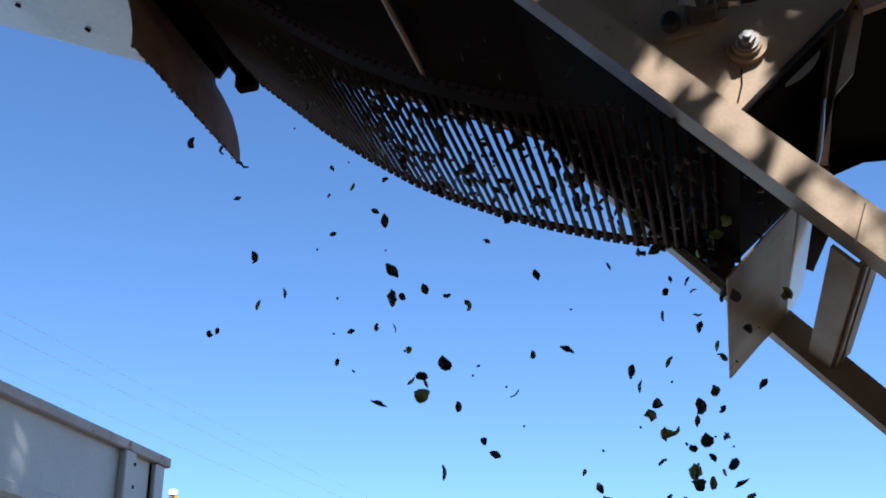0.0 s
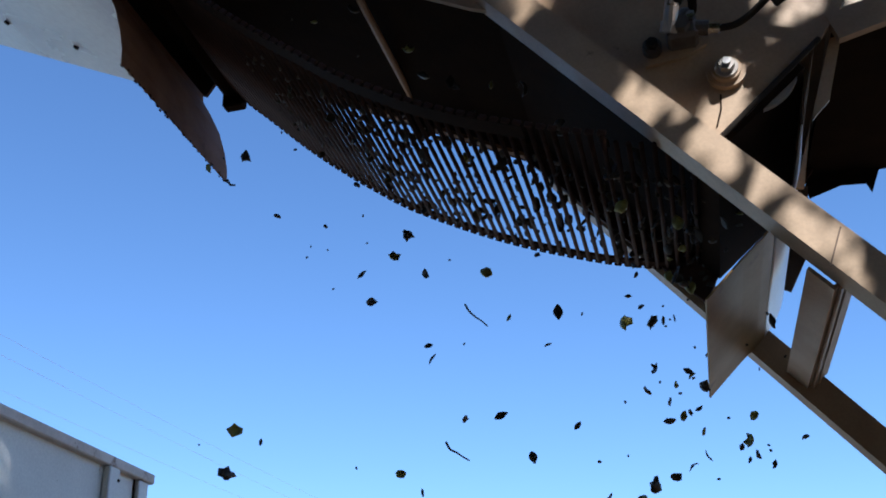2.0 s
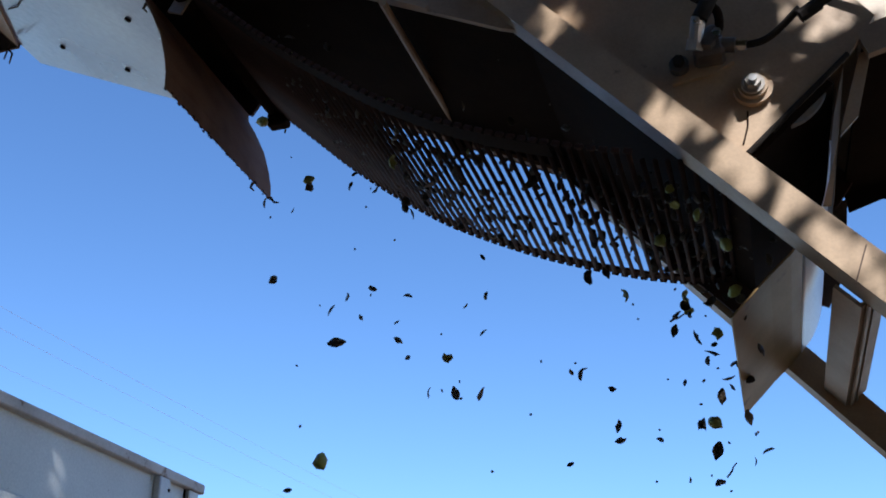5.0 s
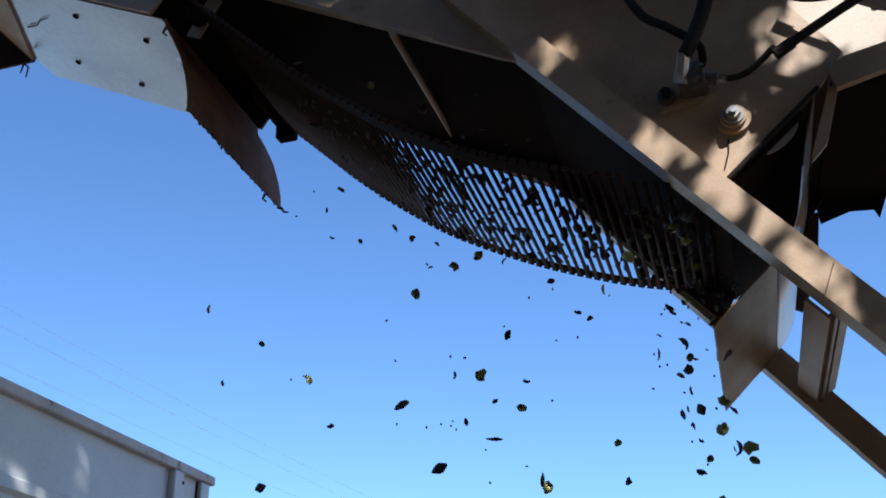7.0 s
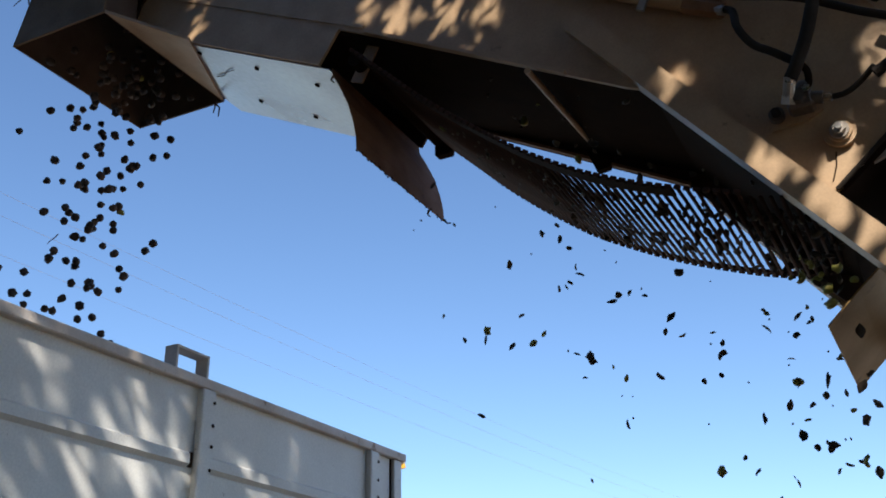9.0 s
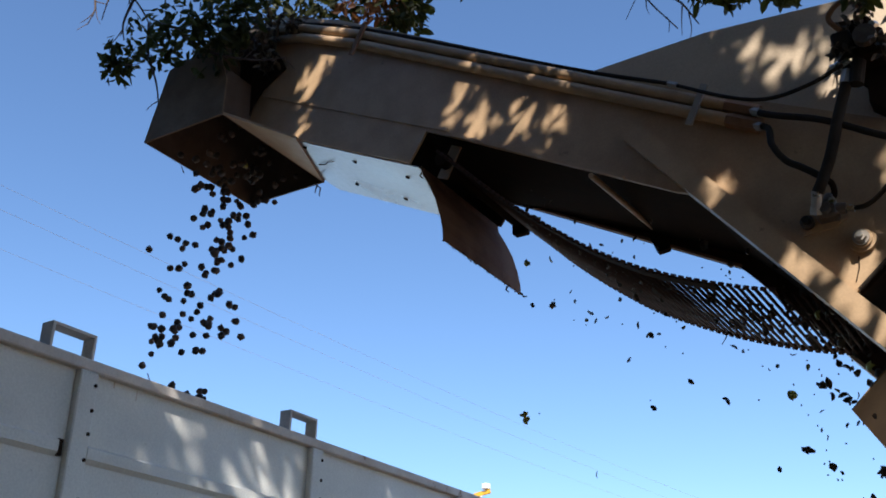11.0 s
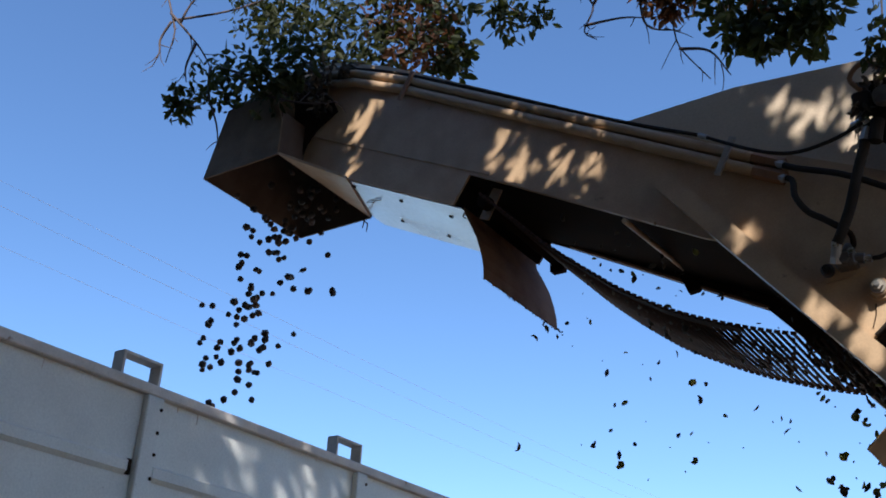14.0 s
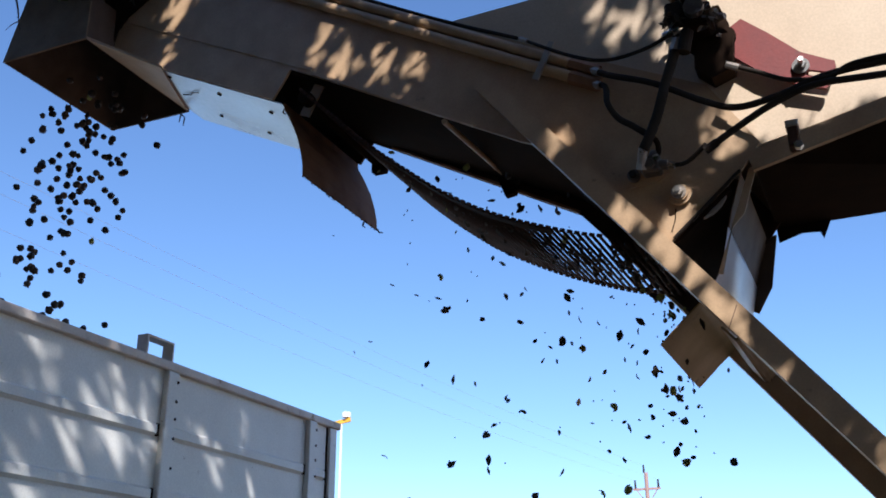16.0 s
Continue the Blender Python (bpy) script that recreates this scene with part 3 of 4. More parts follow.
HOSES = [
    ([(0.70, 3.345, 4.345), (0.78, 3.30, 4.28), (0.80, 3.24, 4.15), (0.85, 3.24, 4.05), (0.92, 3.24, 3.99), (1.0, 3.25, 3.92)], 0.017),
    ([(1.195, 3.20, 4.40), (1.165, 3.19, 4.30), (1.117, 3.19, 4.17), (1.057, 3.20, 3.997), (1.0, 3.21, 3.88), (0.970, 3.222, 3.835)], 0.027),
    ([(0.70, 3.345, 4.43), (0.82, 3.28, 4.33), (1.05, 3.21, 4.19), (1.30, 3.20, 4.02), (1.45, 3.19, 3.95), (1.65, 3.17, 3.96), (1.90, 3.17, 4.02), (2.3, 3.18, 4.02), (3.1, 3.2, 3.95)], 0.017),
    ([(1.27, 3.22, 3.765), (1.42, 3.20, 3.84), (1.60, 3.18, 3.92), (1.80, 3.16, 3.97), (2.05, 3.16, 3.96), (3.1, 3.2, 3.9)], 0.017),
    ([(1.42, 3.2, 4.20), (1.55, 3.18, 4.12), (1.70, 3.17, 4.03), (1.88, 3.16, 4.0), (2.10, 3.16, 4.05), (3.1, 3.18, 4.0)], 0.012),
    ([(0.30, 3.34, 4.73), (0.62, 3.22, 4.47), (0.82, 3.2, 4.38), (1.02, 3.18, 4.38), (1.18, 3.17, 4.43)], 0.010),
    ([(-2.5, 3.35, 6.24), (-1.81, 3.36, 5.93), (-0.3, 3.36, 5.06), (0.30, 3.34, 4.73)], 0.011),
]
for pts, r in HOSES:
    hose = part("hydraulic_hose", tube(curve_points(pts, 8), r, sides=10), RUBBER, harvester, "black rubber hydraulic hose", smooth=True)
    a, b = Vector(pts[0]), Vector(pts[1])
    part("hose_fitting", tube([a, a + (b - a).normalized() * 0.07], r + 0.006, sides=8), RUBBER if pts[0][2] == 3.765 else GALV, hose)

# ---- trailer ----
TX, RZ = -2.18, 3.17         # outer face of the side wall, top of the rail
trailer = thing("trailer", (-3.4, 2.4, 0), "pale grey steel bulk trailer with ribbed sides and rail brackets", "trailer")
YA, YB, XB = -2.2, 5.67, -4.62
part("side_wall", box((TX - 0.04, YA, 1.0), (TX, YB, RZ - 0.05)), TRAILER, trailer)
part("side_wall", box((XB, YA, 1.0), (XB + 0.04, YB, RZ - 0.05)), TRAILER, trailer)
for y in (YA, YB - 0.04):
    part("end_wall", box((XB + 0.042, y, 1.0), (TX - 0.042, y + 0.04, RZ - 0.05)), TRAILER, trailer)
part("floor_pan", box((XB, YA, 0.9), (TX, YB, 0.998)), TRAILER, trailer)
part("top_rail", box((TX - 0.07, YA - 0.03, RZ - 0.055), (TX + 0.042, YB + 0.045, RZ), 0.006), RAIL, trailer, "dusty top rail with rust marks")
part("top_rail", box((XB - 0.05, YA - 0.03, RZ - 0.055), (XB + 0.07, YB + 0.05, RZ), 0.006), RAIL, trailer)
for y in (YA - 0.03, YB - 0.05):
    part("top_rail", box((XB + 0.072, y, RZ - 0.055), (TX - 0.072, y + 0.10, RZ), 0.006), RAIL, trailer)
POSTS = (-1.62, 0.10, 1.83, 3.555, 5.24)
for y in POSTS:
    post = part("post", box((TX + 0.002, y, 0.98), (TX + 0.045, y + 0.105, RZ - 0.058), 0.006), TRAILER, trailer)
    for z in (3.05, 2.93, 2.82, 2.70, 2.52):
        part("rivet_hole", disc((TX + 0.046, y + 0.090, z), (1, 0, 0), 0.010, 0.006, 8), BLACK, post)
part("corner_post", box((TX + 0.002, YB - 0.10, 0.98), (TX + 0.03, YB, RZ - 0.058), 0.005), TRAILER, trailer)
part("corner_seam", box((TX + 0.001, YB - 0.118, 0.98), (TX + 0.006, YB - 0.102, RZ - 0.058)), BLACK, trailer)
gaps = [YA] + [v for y in POSTS for v in (y - 0.012, y + 0.117)] + [YB - 0.13]
for z in (2.745, 2.36, 1.96, 1.56):
    for a, b in zip(gaps[0::2], gaps[1::2]):
        rib = part("side_rib", slab([(TX + 0.002, z - 0.05), (TX + 0.026, z - 0.03), (TX + 0.026, z + 0.02), (TX + 0.002, z + 0.035)], a + 0.004, b - 0.03, 0.003), TRAILER, trailer)
        part("rib_end", box((TX + 0.002, b - 0.028, z - 0.045), (TX + 0.022, b - 0.004, z + 0.03)), BLACK, rib)
for y0, y1 in ((3.36, 3.615), (1.655, 1.91), (-0.05, 0.205)):
    strap = [(y0, RZ), (y0, RZ + 0.130), (y1, RZ + 0.130), (y1, RZ)]
    inner = [(y1 - 0.014, RZ), (y1 - 0.014, RZ + 0.116), (y0 + 0.014, RZ + 0.116), (y0 + 0.014, RZ)]
    bm = bmesh.new()
    outline = strap + inner
    a = [bm.verts.new((TX - 0.065, y, z)) for y, z in outline]
    b = [bm.verts.new((TX + 0.015, y, z)) for y, z in outline]
    for i, j, k, m in ((0, 1, 6, 7), (1, 2, 5, 6), (2, 3, 4, 5)):
        bm.faces.new((a[i], a[j], a[k], a[m]))
        bm.faces.new((b[i], b[j], b[k], b[m]))
    for i in range(8):
        bm.faces.new((a[i], a[(i + 1) % 8], b[(i + 1) % 8], b[i]))
    part("rail_bracket", bevelled(bm, 0.003), RAIL, trailer, "grey strap bracket on the rail")
rng = random.Random(17)
for _ in range(9):
    y, h = rng.uniform(-1.5, 5.6), rng.uniform(0.01, 0.06)
    part("rust_run", box((TX + 0.0005, y, RZ - 0.06 - h), (TX + 0.0035, y + rng.uniform(0.002, 0.005), RZ - 0.056)), RAIL, trailer)
part("chassis", box((-3.9, YA + 0.2, 0.62), (-2.9, YB - 0.2, 0.898), 0.01), RUST_AND_SHADE, trailer)
for y in (0.4, 3.8):
    for x in (-2.42, -4.38):
        w = part("wheel", disc((x, y, 0.44), (1, 0, 0), 0.44, 0.26, 28, 0.05), TYRE, trailer)
        part("rim", disc((x, y, 0.44), (1, 0, 0), 0.24, 0.28, 20, 0.02), TRAILER, w)

# ---- far things ----
PX, PY, PZ = -11.7, 58.7, 10.7
power_pole = thing("power_pole", (PX, PY, 0), "weathered wooden power pole with a crossarm", "power pole")
part("pole", tube([(PX, PY, 0), (PX, PY, PZ)], 0.16, 0.11, 10), POLE_WOOD, power_pole)
part("crossarm", beam((PX - 0.8, PY, PZ - 0.95), (PX + 0.8, PY, PZ - 0.95), 0.10, 0.12), POLE_WOOD, power_pole)
for s in (-1, 1):
    part("arm_brace", beam((PX + s * 0.6, PY, PZ - 1.0), (PX, PY, PZ - 1.9), 0.05, 0.05), POLE_WOOD, power_pole)
    part("insulator", tube([(PX + s * 0.68, PY, PZ - 0.9), (PX + s * 0.68, PY, PZ - 0.42)], 0.07, 0.05, 8), RUBBER, power_pole)
part("insulator", tube([(PX - 0.12, PY, PZ), (PX - 0.12, PY, PZ + 0.45)], 0.07, 0.05, 8), RUBBER, power_pole)
WX, WY, WZ = -18.2, 34.0, 9.75
mast = thing("light_mast", (WX, WY, 0), "slim pale mast with a yellow arm and white lamp head", "lamp mast")
part("mast_pole", tube([(WX - 0.1, WY, 0), (WX - 0.1, WY, WZ)], 0.06, 0.04, 8), WHITE, mast)
part("arm", beam((WX - 0.4, WY, WZ - 0.05), (WX + 0.3, WY, WZ + 0.06), 0.10, 0.16, bevel=0.03), YELLOW, mast)
part("lamp_head", disc((WX + 0.12, WY, WZ + 0.26), (0, 0, 1), 0.18, 0.2, 12, 0.05), WHITE, mast)
QX, QY = -14.1, -25.0
copy_thing(power_pole, pose(QX, QY, 0))
for dx, dz in ((-0.68, -0.42), (-0.12, 0.45), (0.68, -0.42)):
    a, b = Vector((PX + dx, PY, PZ + dz)), Vector((QX + dx, QY, PZ + dz))
    line = [a.lerp(b, k / 24) - Vector((0, 0, 1.1 * (1 - (2 * k / 24 - 1) ** 2))) for k in range(25)]
    wire = part("power_line", tube(line, 0.0026, sides=5), GALV)
    tagged(wire, "thin grey overhead power line between two poles", "power line")

# ---- tree ----
# openings in the crown, each on the line of the sun through (x, y, z), with a radius
GAPS = [(-2.20, 3.3, 5.73, 0.13), (-2.22, 3.3, 5.39, 0.09), (-1.35, 3.33, 5.6, 0.06), (-0.75, 3.33, 5.27, 0.06), (-0.3, 3.33, 5.0, 0.05), (-1.05, 3.3, 5.12, 0.11), (-0.84, 3.3, 4.95, 0.12), (-0.58, 3.3, 4.92, 0.11), (-0.36, 3.3, 4.78, 0.09), (-1.43, 3.3, 4.83, 0.09),
        (-1.95, 3.25, 5.98, 0.07), (-0.9, 3.25, 5.34, 0.07), (-0.5, 3.25, 5.12, 0.06), (1.05, 3.35, 3.47, 0.09), (1.28, 3.35, 3.6, 0.06), (0.3, 3.4, 4.90, 0.08), (0.92, 3.4, 4.72, 0.12),
        (1.1, 3.4, 4.5, 0.10), (0.7, 3.4, 4.83, 0.085), (1.3, 3.4, 4.75, 0.14), (1.28, 3.35, 3.6, 0.075), (1.12, 3.35, 3.48, 0.06), (1.42, 3.35, 3.76, 0.08), (1.36, 3.4, 3.42, 0.06),
        (1.4, 3.4, 3.56, 0.06), (1.45, 3.4, 3.7, 0.06), (1.3, 3.35, 3.9, 0.05), (1.5, 3.4, 4.0, 0.14), (1.7, 3.4, 4.1, 0.16), (2.05, 3.4, 4.22, 0.24), (2.5, 3.4, 4.3, 0.26),
        (1.55, 3.4, 4.72, 0.24), (0.45, 3.32, 4.05, 0.09), (0.50, 3.32, 3.985, 0.08), (0.78, 3.32, 3.617, 0.08), (0.85, 3.32, 3.527, 0.088), (0.93, 3.32, 3.423, 0.07), (1.02, 3.32, 3.306, 0.088),
        (1.1, 3.32, 3.203, 0.09), (1.19, 3.32, 3.086, 0.085), (1.27, 3.32, 2.983, 0.09), (1.36, 3.32, 2.866, 0.08), (1.5, 3.32, 2.685, 0.065), (1.66, 3.32, 2.478, 0.06), (1.84, 3.32, 2.244, 0.06),
        (2.05, 3.32, 1.973, 0.06), (0.545, 3.38, 4.09, 0.08), (1.14, 3.37, 3.52, 0.10), (1.25, 3.37, 3.595, 0.09), (1.36, 3.37, 3.67, 0.075), (TX, 3.17, 2.62, 0.09),
        (TX, 2.46, 2.42, 0.08), (TX, 4.44, 2.955, 0.055), (TX, 4.09, 2.62, 0.1), (TX, 3.55, 2.97, 0.05), (TX, 4.54, 2.51, 0.1), (TX, 3.6, 2.62, 0.06), (TX, 2.85, 2.535, 0.05),
        (TX, 2.57, 2.24, 0.08)]
GAPS = [(Vector(g[:3]), g[3]) for g in GAPS]


def shaded(p, margin=0.0):
    """Whether a leaf may hang at p: not in an opening; openings have ragged rims."""
    for c, r in GAPS:
        o = p - c
        if (o - SUN * o.dot(SUN)).length < (r * 1.05 + 0.02 + margin) * (1.0 + 0.4 * noise.noise(p * 5.0)):
            return False
    return True


def leaves(rng, centres, count, size, droop=0.5):
    """Many small pointed leaves round the centres (x, y, z, radius), as one mesh."""
    verts, faces = [], []
    for cx, cy, cz, r in centres:
        for _ in range(count):
            while True:
                o = Vector((rng.uniform(-1, 1), rng.uniform(-1, 1), rng.uniform(-1, 1)))
                if o.length < 1:
                    break
            p = Vector((cx, cy, cz)) + o * r
            if r > 0.27 and not shaded(p - Vector((0, 0, size * 0.3)), size * 0.45 if size > 0.2 else 0.0):
                continue
            d = Vector((rng.gauss(0, 0.6), rng.gauss(0, 0.6), -droop + rng.gauss(0, 0.45))).normalized()
            s = d.cross(Vector((rng.gauss(0, 1), rng.gauss(0, 1), rng.gauss(0, 0.4)))).normalized()
            n = d.cross(s)
            L = size * rng.uniform(0.6, 1.25)
            w = L * rng.uniform(0.17, 0.26)
            k = len(verts)
            verts += [p, p + d * L * 0.4 + s * w + n * w * 0.35, p + d * L * 0.45, p + d * L * 0.4 - s * w + n * w * 0.35, p + d * L]
            faces += [(k, k + 1, k + 2), (k, k + 2, k + 3), (k + 1, k + 4, k + 2), (k + 2, k + 4, k + 3)]
            if size < 0.13:      # the leaves seen from near are rounder
                verts += [p + d * L * 0.75 + s * w * 0.72 + n * w * 0.2, p + d * L * 0.75 - s * w * 0.72 + n * w * 0.2]
                faces[-2:] = [(k + 1, k + 5, k + 2), (k + 5, k + 4, k + 2), (k + 2, k + 4, k + 6), (k + 2, k + 6, k + 3)]
    return verts, faces


def leaf_part(name, rng, centres, count, size, material, parent, label="", droop=0.5):
    v, f = leaves(rng, centres, count, size, droop)
    b = BASE[parent.name]
    me = bpy.data.meshes.new(name)
    me.from_pydata([tuple(p - b) for p in v], [], f)
    me.materials.append(material)
    ob = new(name, me)
    ob.parent = parent
    BASE[ob.name] = b
    return tagged(ob, label, kind="stuff")


TB = (5.2, -4.2, 0)
tree = thing("tree", TB, "large tree with drooping green and russet leaves over the elevator", "tree")
part("trunk", tube(curve_points([TB, (5.1, -4.1, 2), (4.7, -3.7, 4.5), (4.1, -3.0, 7.0), (3.2, -2.0, 9.0)], 5), 0.34, 0.16, 12), BARK, tree, smooth=True)
rng = random.Random(11)
LIMB_LINES = [
    [(4.5, -3.4, 5.5), (3.4, -1.8, 7.4), (1.6, 0.4, 8.9), (-0.4, 2.6, 9.2), (-2.2, 3.9, 8.9), (-4.0, 4.1, 8.7)],
    [(4.1, -3.0, 7.0), (2.9, -0.6, 9.1), (2.1, 1.8, 8.9), (1.4, 3.6, 7.8), (0.7, 4.2, 6.9)],
    [(3.2, -2.0, 9.0), (1.2, -1.4, 9.9), (-1.2, -1.0, 10.2), (-3.4, -0.6, 10.0)],
    [(3.4, -1.8, 7.4), (1.0, -0.8, 8.4), (-1.6, 0.6, 9.0), (-3.6, 1.8, 9.0), (-4.4, 2.8, 8.2)],
    [(3.2, -2.0, 9.0), (2.4, -0.6, 10.2), (0.6, 0.8, 10.6), (-1.4, 1.6, 10.4)],
]
for pts in LIMB_LINES:
    part("limb", tube(curve_points(pts, 6), 0.11, 0.025, 8), BARK, tree, smooth=True)
TWIGS = [
    [(-4.2, 2.9, 7.5), (-4.05, 2.9, 7.3), (-3.8, 2.92, 7.25), (-3.55, 2.95, 7.32)],
    [(-4.02, 2.9, 7.0), (-4.12, 2.9, 6.85), (-4.1, 2.9, 6.7), (-4.16, 2.9, 6.58)],
    [(-3.9, 2.9, 6.93), (-3.82, 2.9, 7.08), (-3.7, 2.9, 7.15)],
    [(-3.65, 2.9, 6.62), (-3.72, 2.9, 6.42), (-3.68, 2.9, 6.25)],
    [(-3.1, 2.9, 6.12), (-2.85, 2.95, 5.88), (-2.55, 3.1, 5.78), (-2.36, 3.25, 5.82)],
    [(-4.4, 2.8, 8.2), (-4.34, 2.9, 7.8), (-4.02, 2.9, 7.05), (-3.95, 2.9, 6.85), (-3.99, 2.9, 6.56)],
    [(-4.05, 2.9, 7.1), (-3.75, 2.9, 6.75), (-3.55, 2.9, 6.5), (-3.36, 2.9, 6.2)],
    [(-3.42, 2.9, 6.3), (-3.36, 2.88, 6.0), (-3.22, 2.88, 5.7), (-3.17, 2.9, 5.47)],
    [(-4.0, 2.9, 7.0), (-3.5, 3.2, 7.15), (-3.0, 3.6, 7.6)],
    [(-3.3, 2.9, 6.25), (-3.0, 2.95, 6.1), (-2.6, 3.0, 5.95)],
    [(-4.0, 4.1, 8.7), (-3.9, 4.0, 8.0), (-3.7, 4.0, 7.5)],
    [(-2.2, 3.9, 8.9), (-2.6, 4.0, 8.0), (-2.55, 4.0, 7.2), (-2.3, 4.0, 6.8)],
    [(-2.2, 3.9, 8.9), (-1.9, 4.0, 7.6), (-1.5, 4.0, 7.05), (-1.25, 4.0, 6.7), (-1.05, 4.0, 6.6)],
    [(1.4, 3.6, 7.8), (0.2, 4.1, 7.4), (-0.45, 4.2, 6.85), (-0.14, 4.2, 6.4), (-0.07, 4.2, 6.07), (0.13, 4.2, 5.72)],
    [(-0.07, 4.2, 6.05), (0.14, 4.2, 5.95), (0.27, 4.2, 5.7)],
    [(0.2, 4.1, 7.4), (-0.85, 4.2, 7.1), (-0.72, 4.2, 6.72), (-0.80, 4.2, 6.5), (-0.70, 4.2, 6.38)],
    [(-0.72, 4.2, 6.72), (-0.55, 4.2, 7.0), (-0.6, 4.2, 7.3)],
    [(-0.80, 4.2, 6.55), (-0.5, 4.2, 6.5), (-0.3, 4.2, 6.42)],
    [(-0.35, 4.2, 6.7), (-0.3, 4.2, 6.35), (-0.05, 4.2, 6.2)],
    [(1.4, 3.6, 7.8), (0.9, 4.2, 6.9), (0.75, 4.2, 6.3), (0.8, 4.2, 5.9)],
    [(0.75, 4.2, 6.5), (0.3, 4.2, 6.4), (0.3, 4.2, 6.1)],
    [(1.4, 3.6, 7.8), (1.5, 3.4, 6.6), (1.42, 3.05, 5.4), (1.36, 3.0, 4.75)],
]
for pts in TWIGS:
    part("twig", tube(curve_points(pts, 5), 0.013, 0.004, 6), TWIG, tree, smooth=True)
rng = random.Random(29)
for pts in TWIGS:
    for a, b in zip(pts[1:], pts[2:]):       # finer side shoots
        a, b = Vector(a), Vector(b)
        for _ in range(2):
            o = a.lerp(b, rng.random())
            d = (b - a).normalized() * 0.6 + Vector((rng.uniform(-1, 1), rng.uniform(-0.4, 0.4), rng.uniform(-0.7, 0.5)))
            d = d.normalized() * rng.uniform(0.07, 0.24)
            bend = Vector((rng.uniform(-0.03, 0.03), 0, rng.uniform(-0.04, 0.02)))
            part("side_shoot", tube(curve_points([o, o + d * 0.5 + bend, o + d], 3), 0.005, 0.002, 5), TWIG, tree)
rng = random.Random(12)
leaf_part("leaf_spray", rng, [(-3.66, 2.9, 6.12, 0.17), (-3.42, 2.9, 6.22, 0.18), (-3.28, 2.9, 6.0, 0.16), (-3.05, 2.92, 6.08, 0.2), (-2.82, 2.92, 5.9, 0.22), (-2.6, 2.98, 6.1, 0.2), (-3.7, 2.9, 6.0, 0.1), (-2.75, 2.95, 6.17, 0.2), (-2.5, 3.0, 6.18, 0.14), (-3.1, 2.92, 6.2, 0.2), (-2.85, 2.95, 6.02, 0.16), (-2.62, 3.0, 5.97, 0.1)], 60, 0.095, LEAF, tree, "drooping green leaf spray before the chute")
leaf_part("leaf_spray", rng, [(-4.25, 4.0, 8.0, 0.3), (-3.85, 4.0, 7.95, 0.35), (-3.8, 4.0, 7.6, 0.28), (-3.4, 4.0, 7.85, 0.38), (-3.2, 4.0, 7.3, 0.3), (-2.85, 4.0, 7.5, 0.36),
     (-2.35, 4.0, 7.3, 0.34), (-2.55, 4.0, 6.95, 0.28), (-2.0, 4.0, 6.75, 0.28), (-1.85, 4.0, 6.5, 0.16), (-2.3, 4.0, 7.7, 0.4), (-1.9, 4.0, 7.2, 0.28), (-3.0, 4.1, 6.9, 0.3)], 150, 0.11, LEAF, tree)
leaf_part("leaf_spray", rng, [(-1.45, 4.0, 6.78, 0.16), (-1.29, 4.0, 6.65, 0.16), (-1.08, 4.0, 6.62, 0.14), (-1.35, 4.0, 6.85, 0.14)], 50, 0.10, LEAF, tree)
leaf_part("russet_spray", rng, [(-2.1, 4.0, 7.45, 0.3), (-2.25, 4.0, 7.0, 0.22), (-1.98, 4.0, 6.85, 0.16), (-0.25, 4.2, 6.72, 0.16), (-0.05, 4.2, 6.6, 0.2), (-0.14, 4.2, 6.45, 0.12), (0.2, 4.2, 6.75, 0.22), (-0.3, 4.2, 7.0, 0.2), (0.0, 4.2, 6.85, 0.2), (-2.6, 4.0, 7.3, 0.22), (0.5, 4.2, 6.55, 0.2), (-1.95, 4.0, 6.6, 0.2), (-2.3, 4.0, 6.75, 0.2), (0.6, 4.2, 6.3, 0.22), (0.35, 4.2, 6.6, 0.2)], 110, 0.09, LEAF_DRY, tree, "russet drying leaves")
leaf_part("leaf_spray", rng, [(0.2, 4.2, 6.4, 0.2), (0.35, 4.2, 6.05, 0.16), (0.52, 4.2, 5.95, 0.16), (0.72, 4.2, 6.1, 0.22), (0.8, 4.2, 5.85, 0.16), (0.88, 4.2, 6.0, 0.16), (0.55, 4.2, 6.35, 0.26), (0.85, 4.2, 6.5, 0.26), (0.4, 4.2, 6.7, 0.25), (1.0, 4.2, 6.65, 0.25), (1.2, 4.2, 6.95, 0.25), (0.7, 4.2, 6.85, 0.26), (0.1, 4.2, 6.95, 0.2), (1.15, 4.2, 6.35, 0.16)], 120, 0.115, LEAF, tree)
leaf_part("leaf_spray", rng, [(1.36, 3.0, 4.80, 0.10), (1.44, 3.0, 4.72, 0.10), (1.32, 3.0, 4.68, 0.08), (1.52, 3.02, 4.80, 0.09), (1.45, 3.05, 5.0, 0.14), (1.5, 3.2, 5.5, 0.2), (1.15, 4.2, 6.2, 0.2)], 34, 0.075, LEAF, tree)
leaf_part("caught_leaves", rng, [(1.22, 3.14, 4.62, 0.05), (1.31, 3.12, 4.68, 0.06), (1.19, 3.15, 4.50, 0.05), (1.37, 3.13, 4.46, 0.06)], 26, 0.05, DRY, harvester, "dead leaves caught on the hydraulic motor")
leaf_part("caught_leaves", rng, [(-2.72, 3.28, 6.22, 0.12), (-2.5, 3.3, 6.2, 0.11), (-2.6, 3.26, 6.08, 0.12), (-2.35, 3.32, 6.16, 0.08), (-2.56, 3.3, 5.9, 0.09), (-2.8, 3.2, 6.05, 0.1)], 55, 0.075, DRY, harvester, "dead brown leaves caught on the elevator head")
# the crown overhead, which shades the elevator and the trailer
crown = []
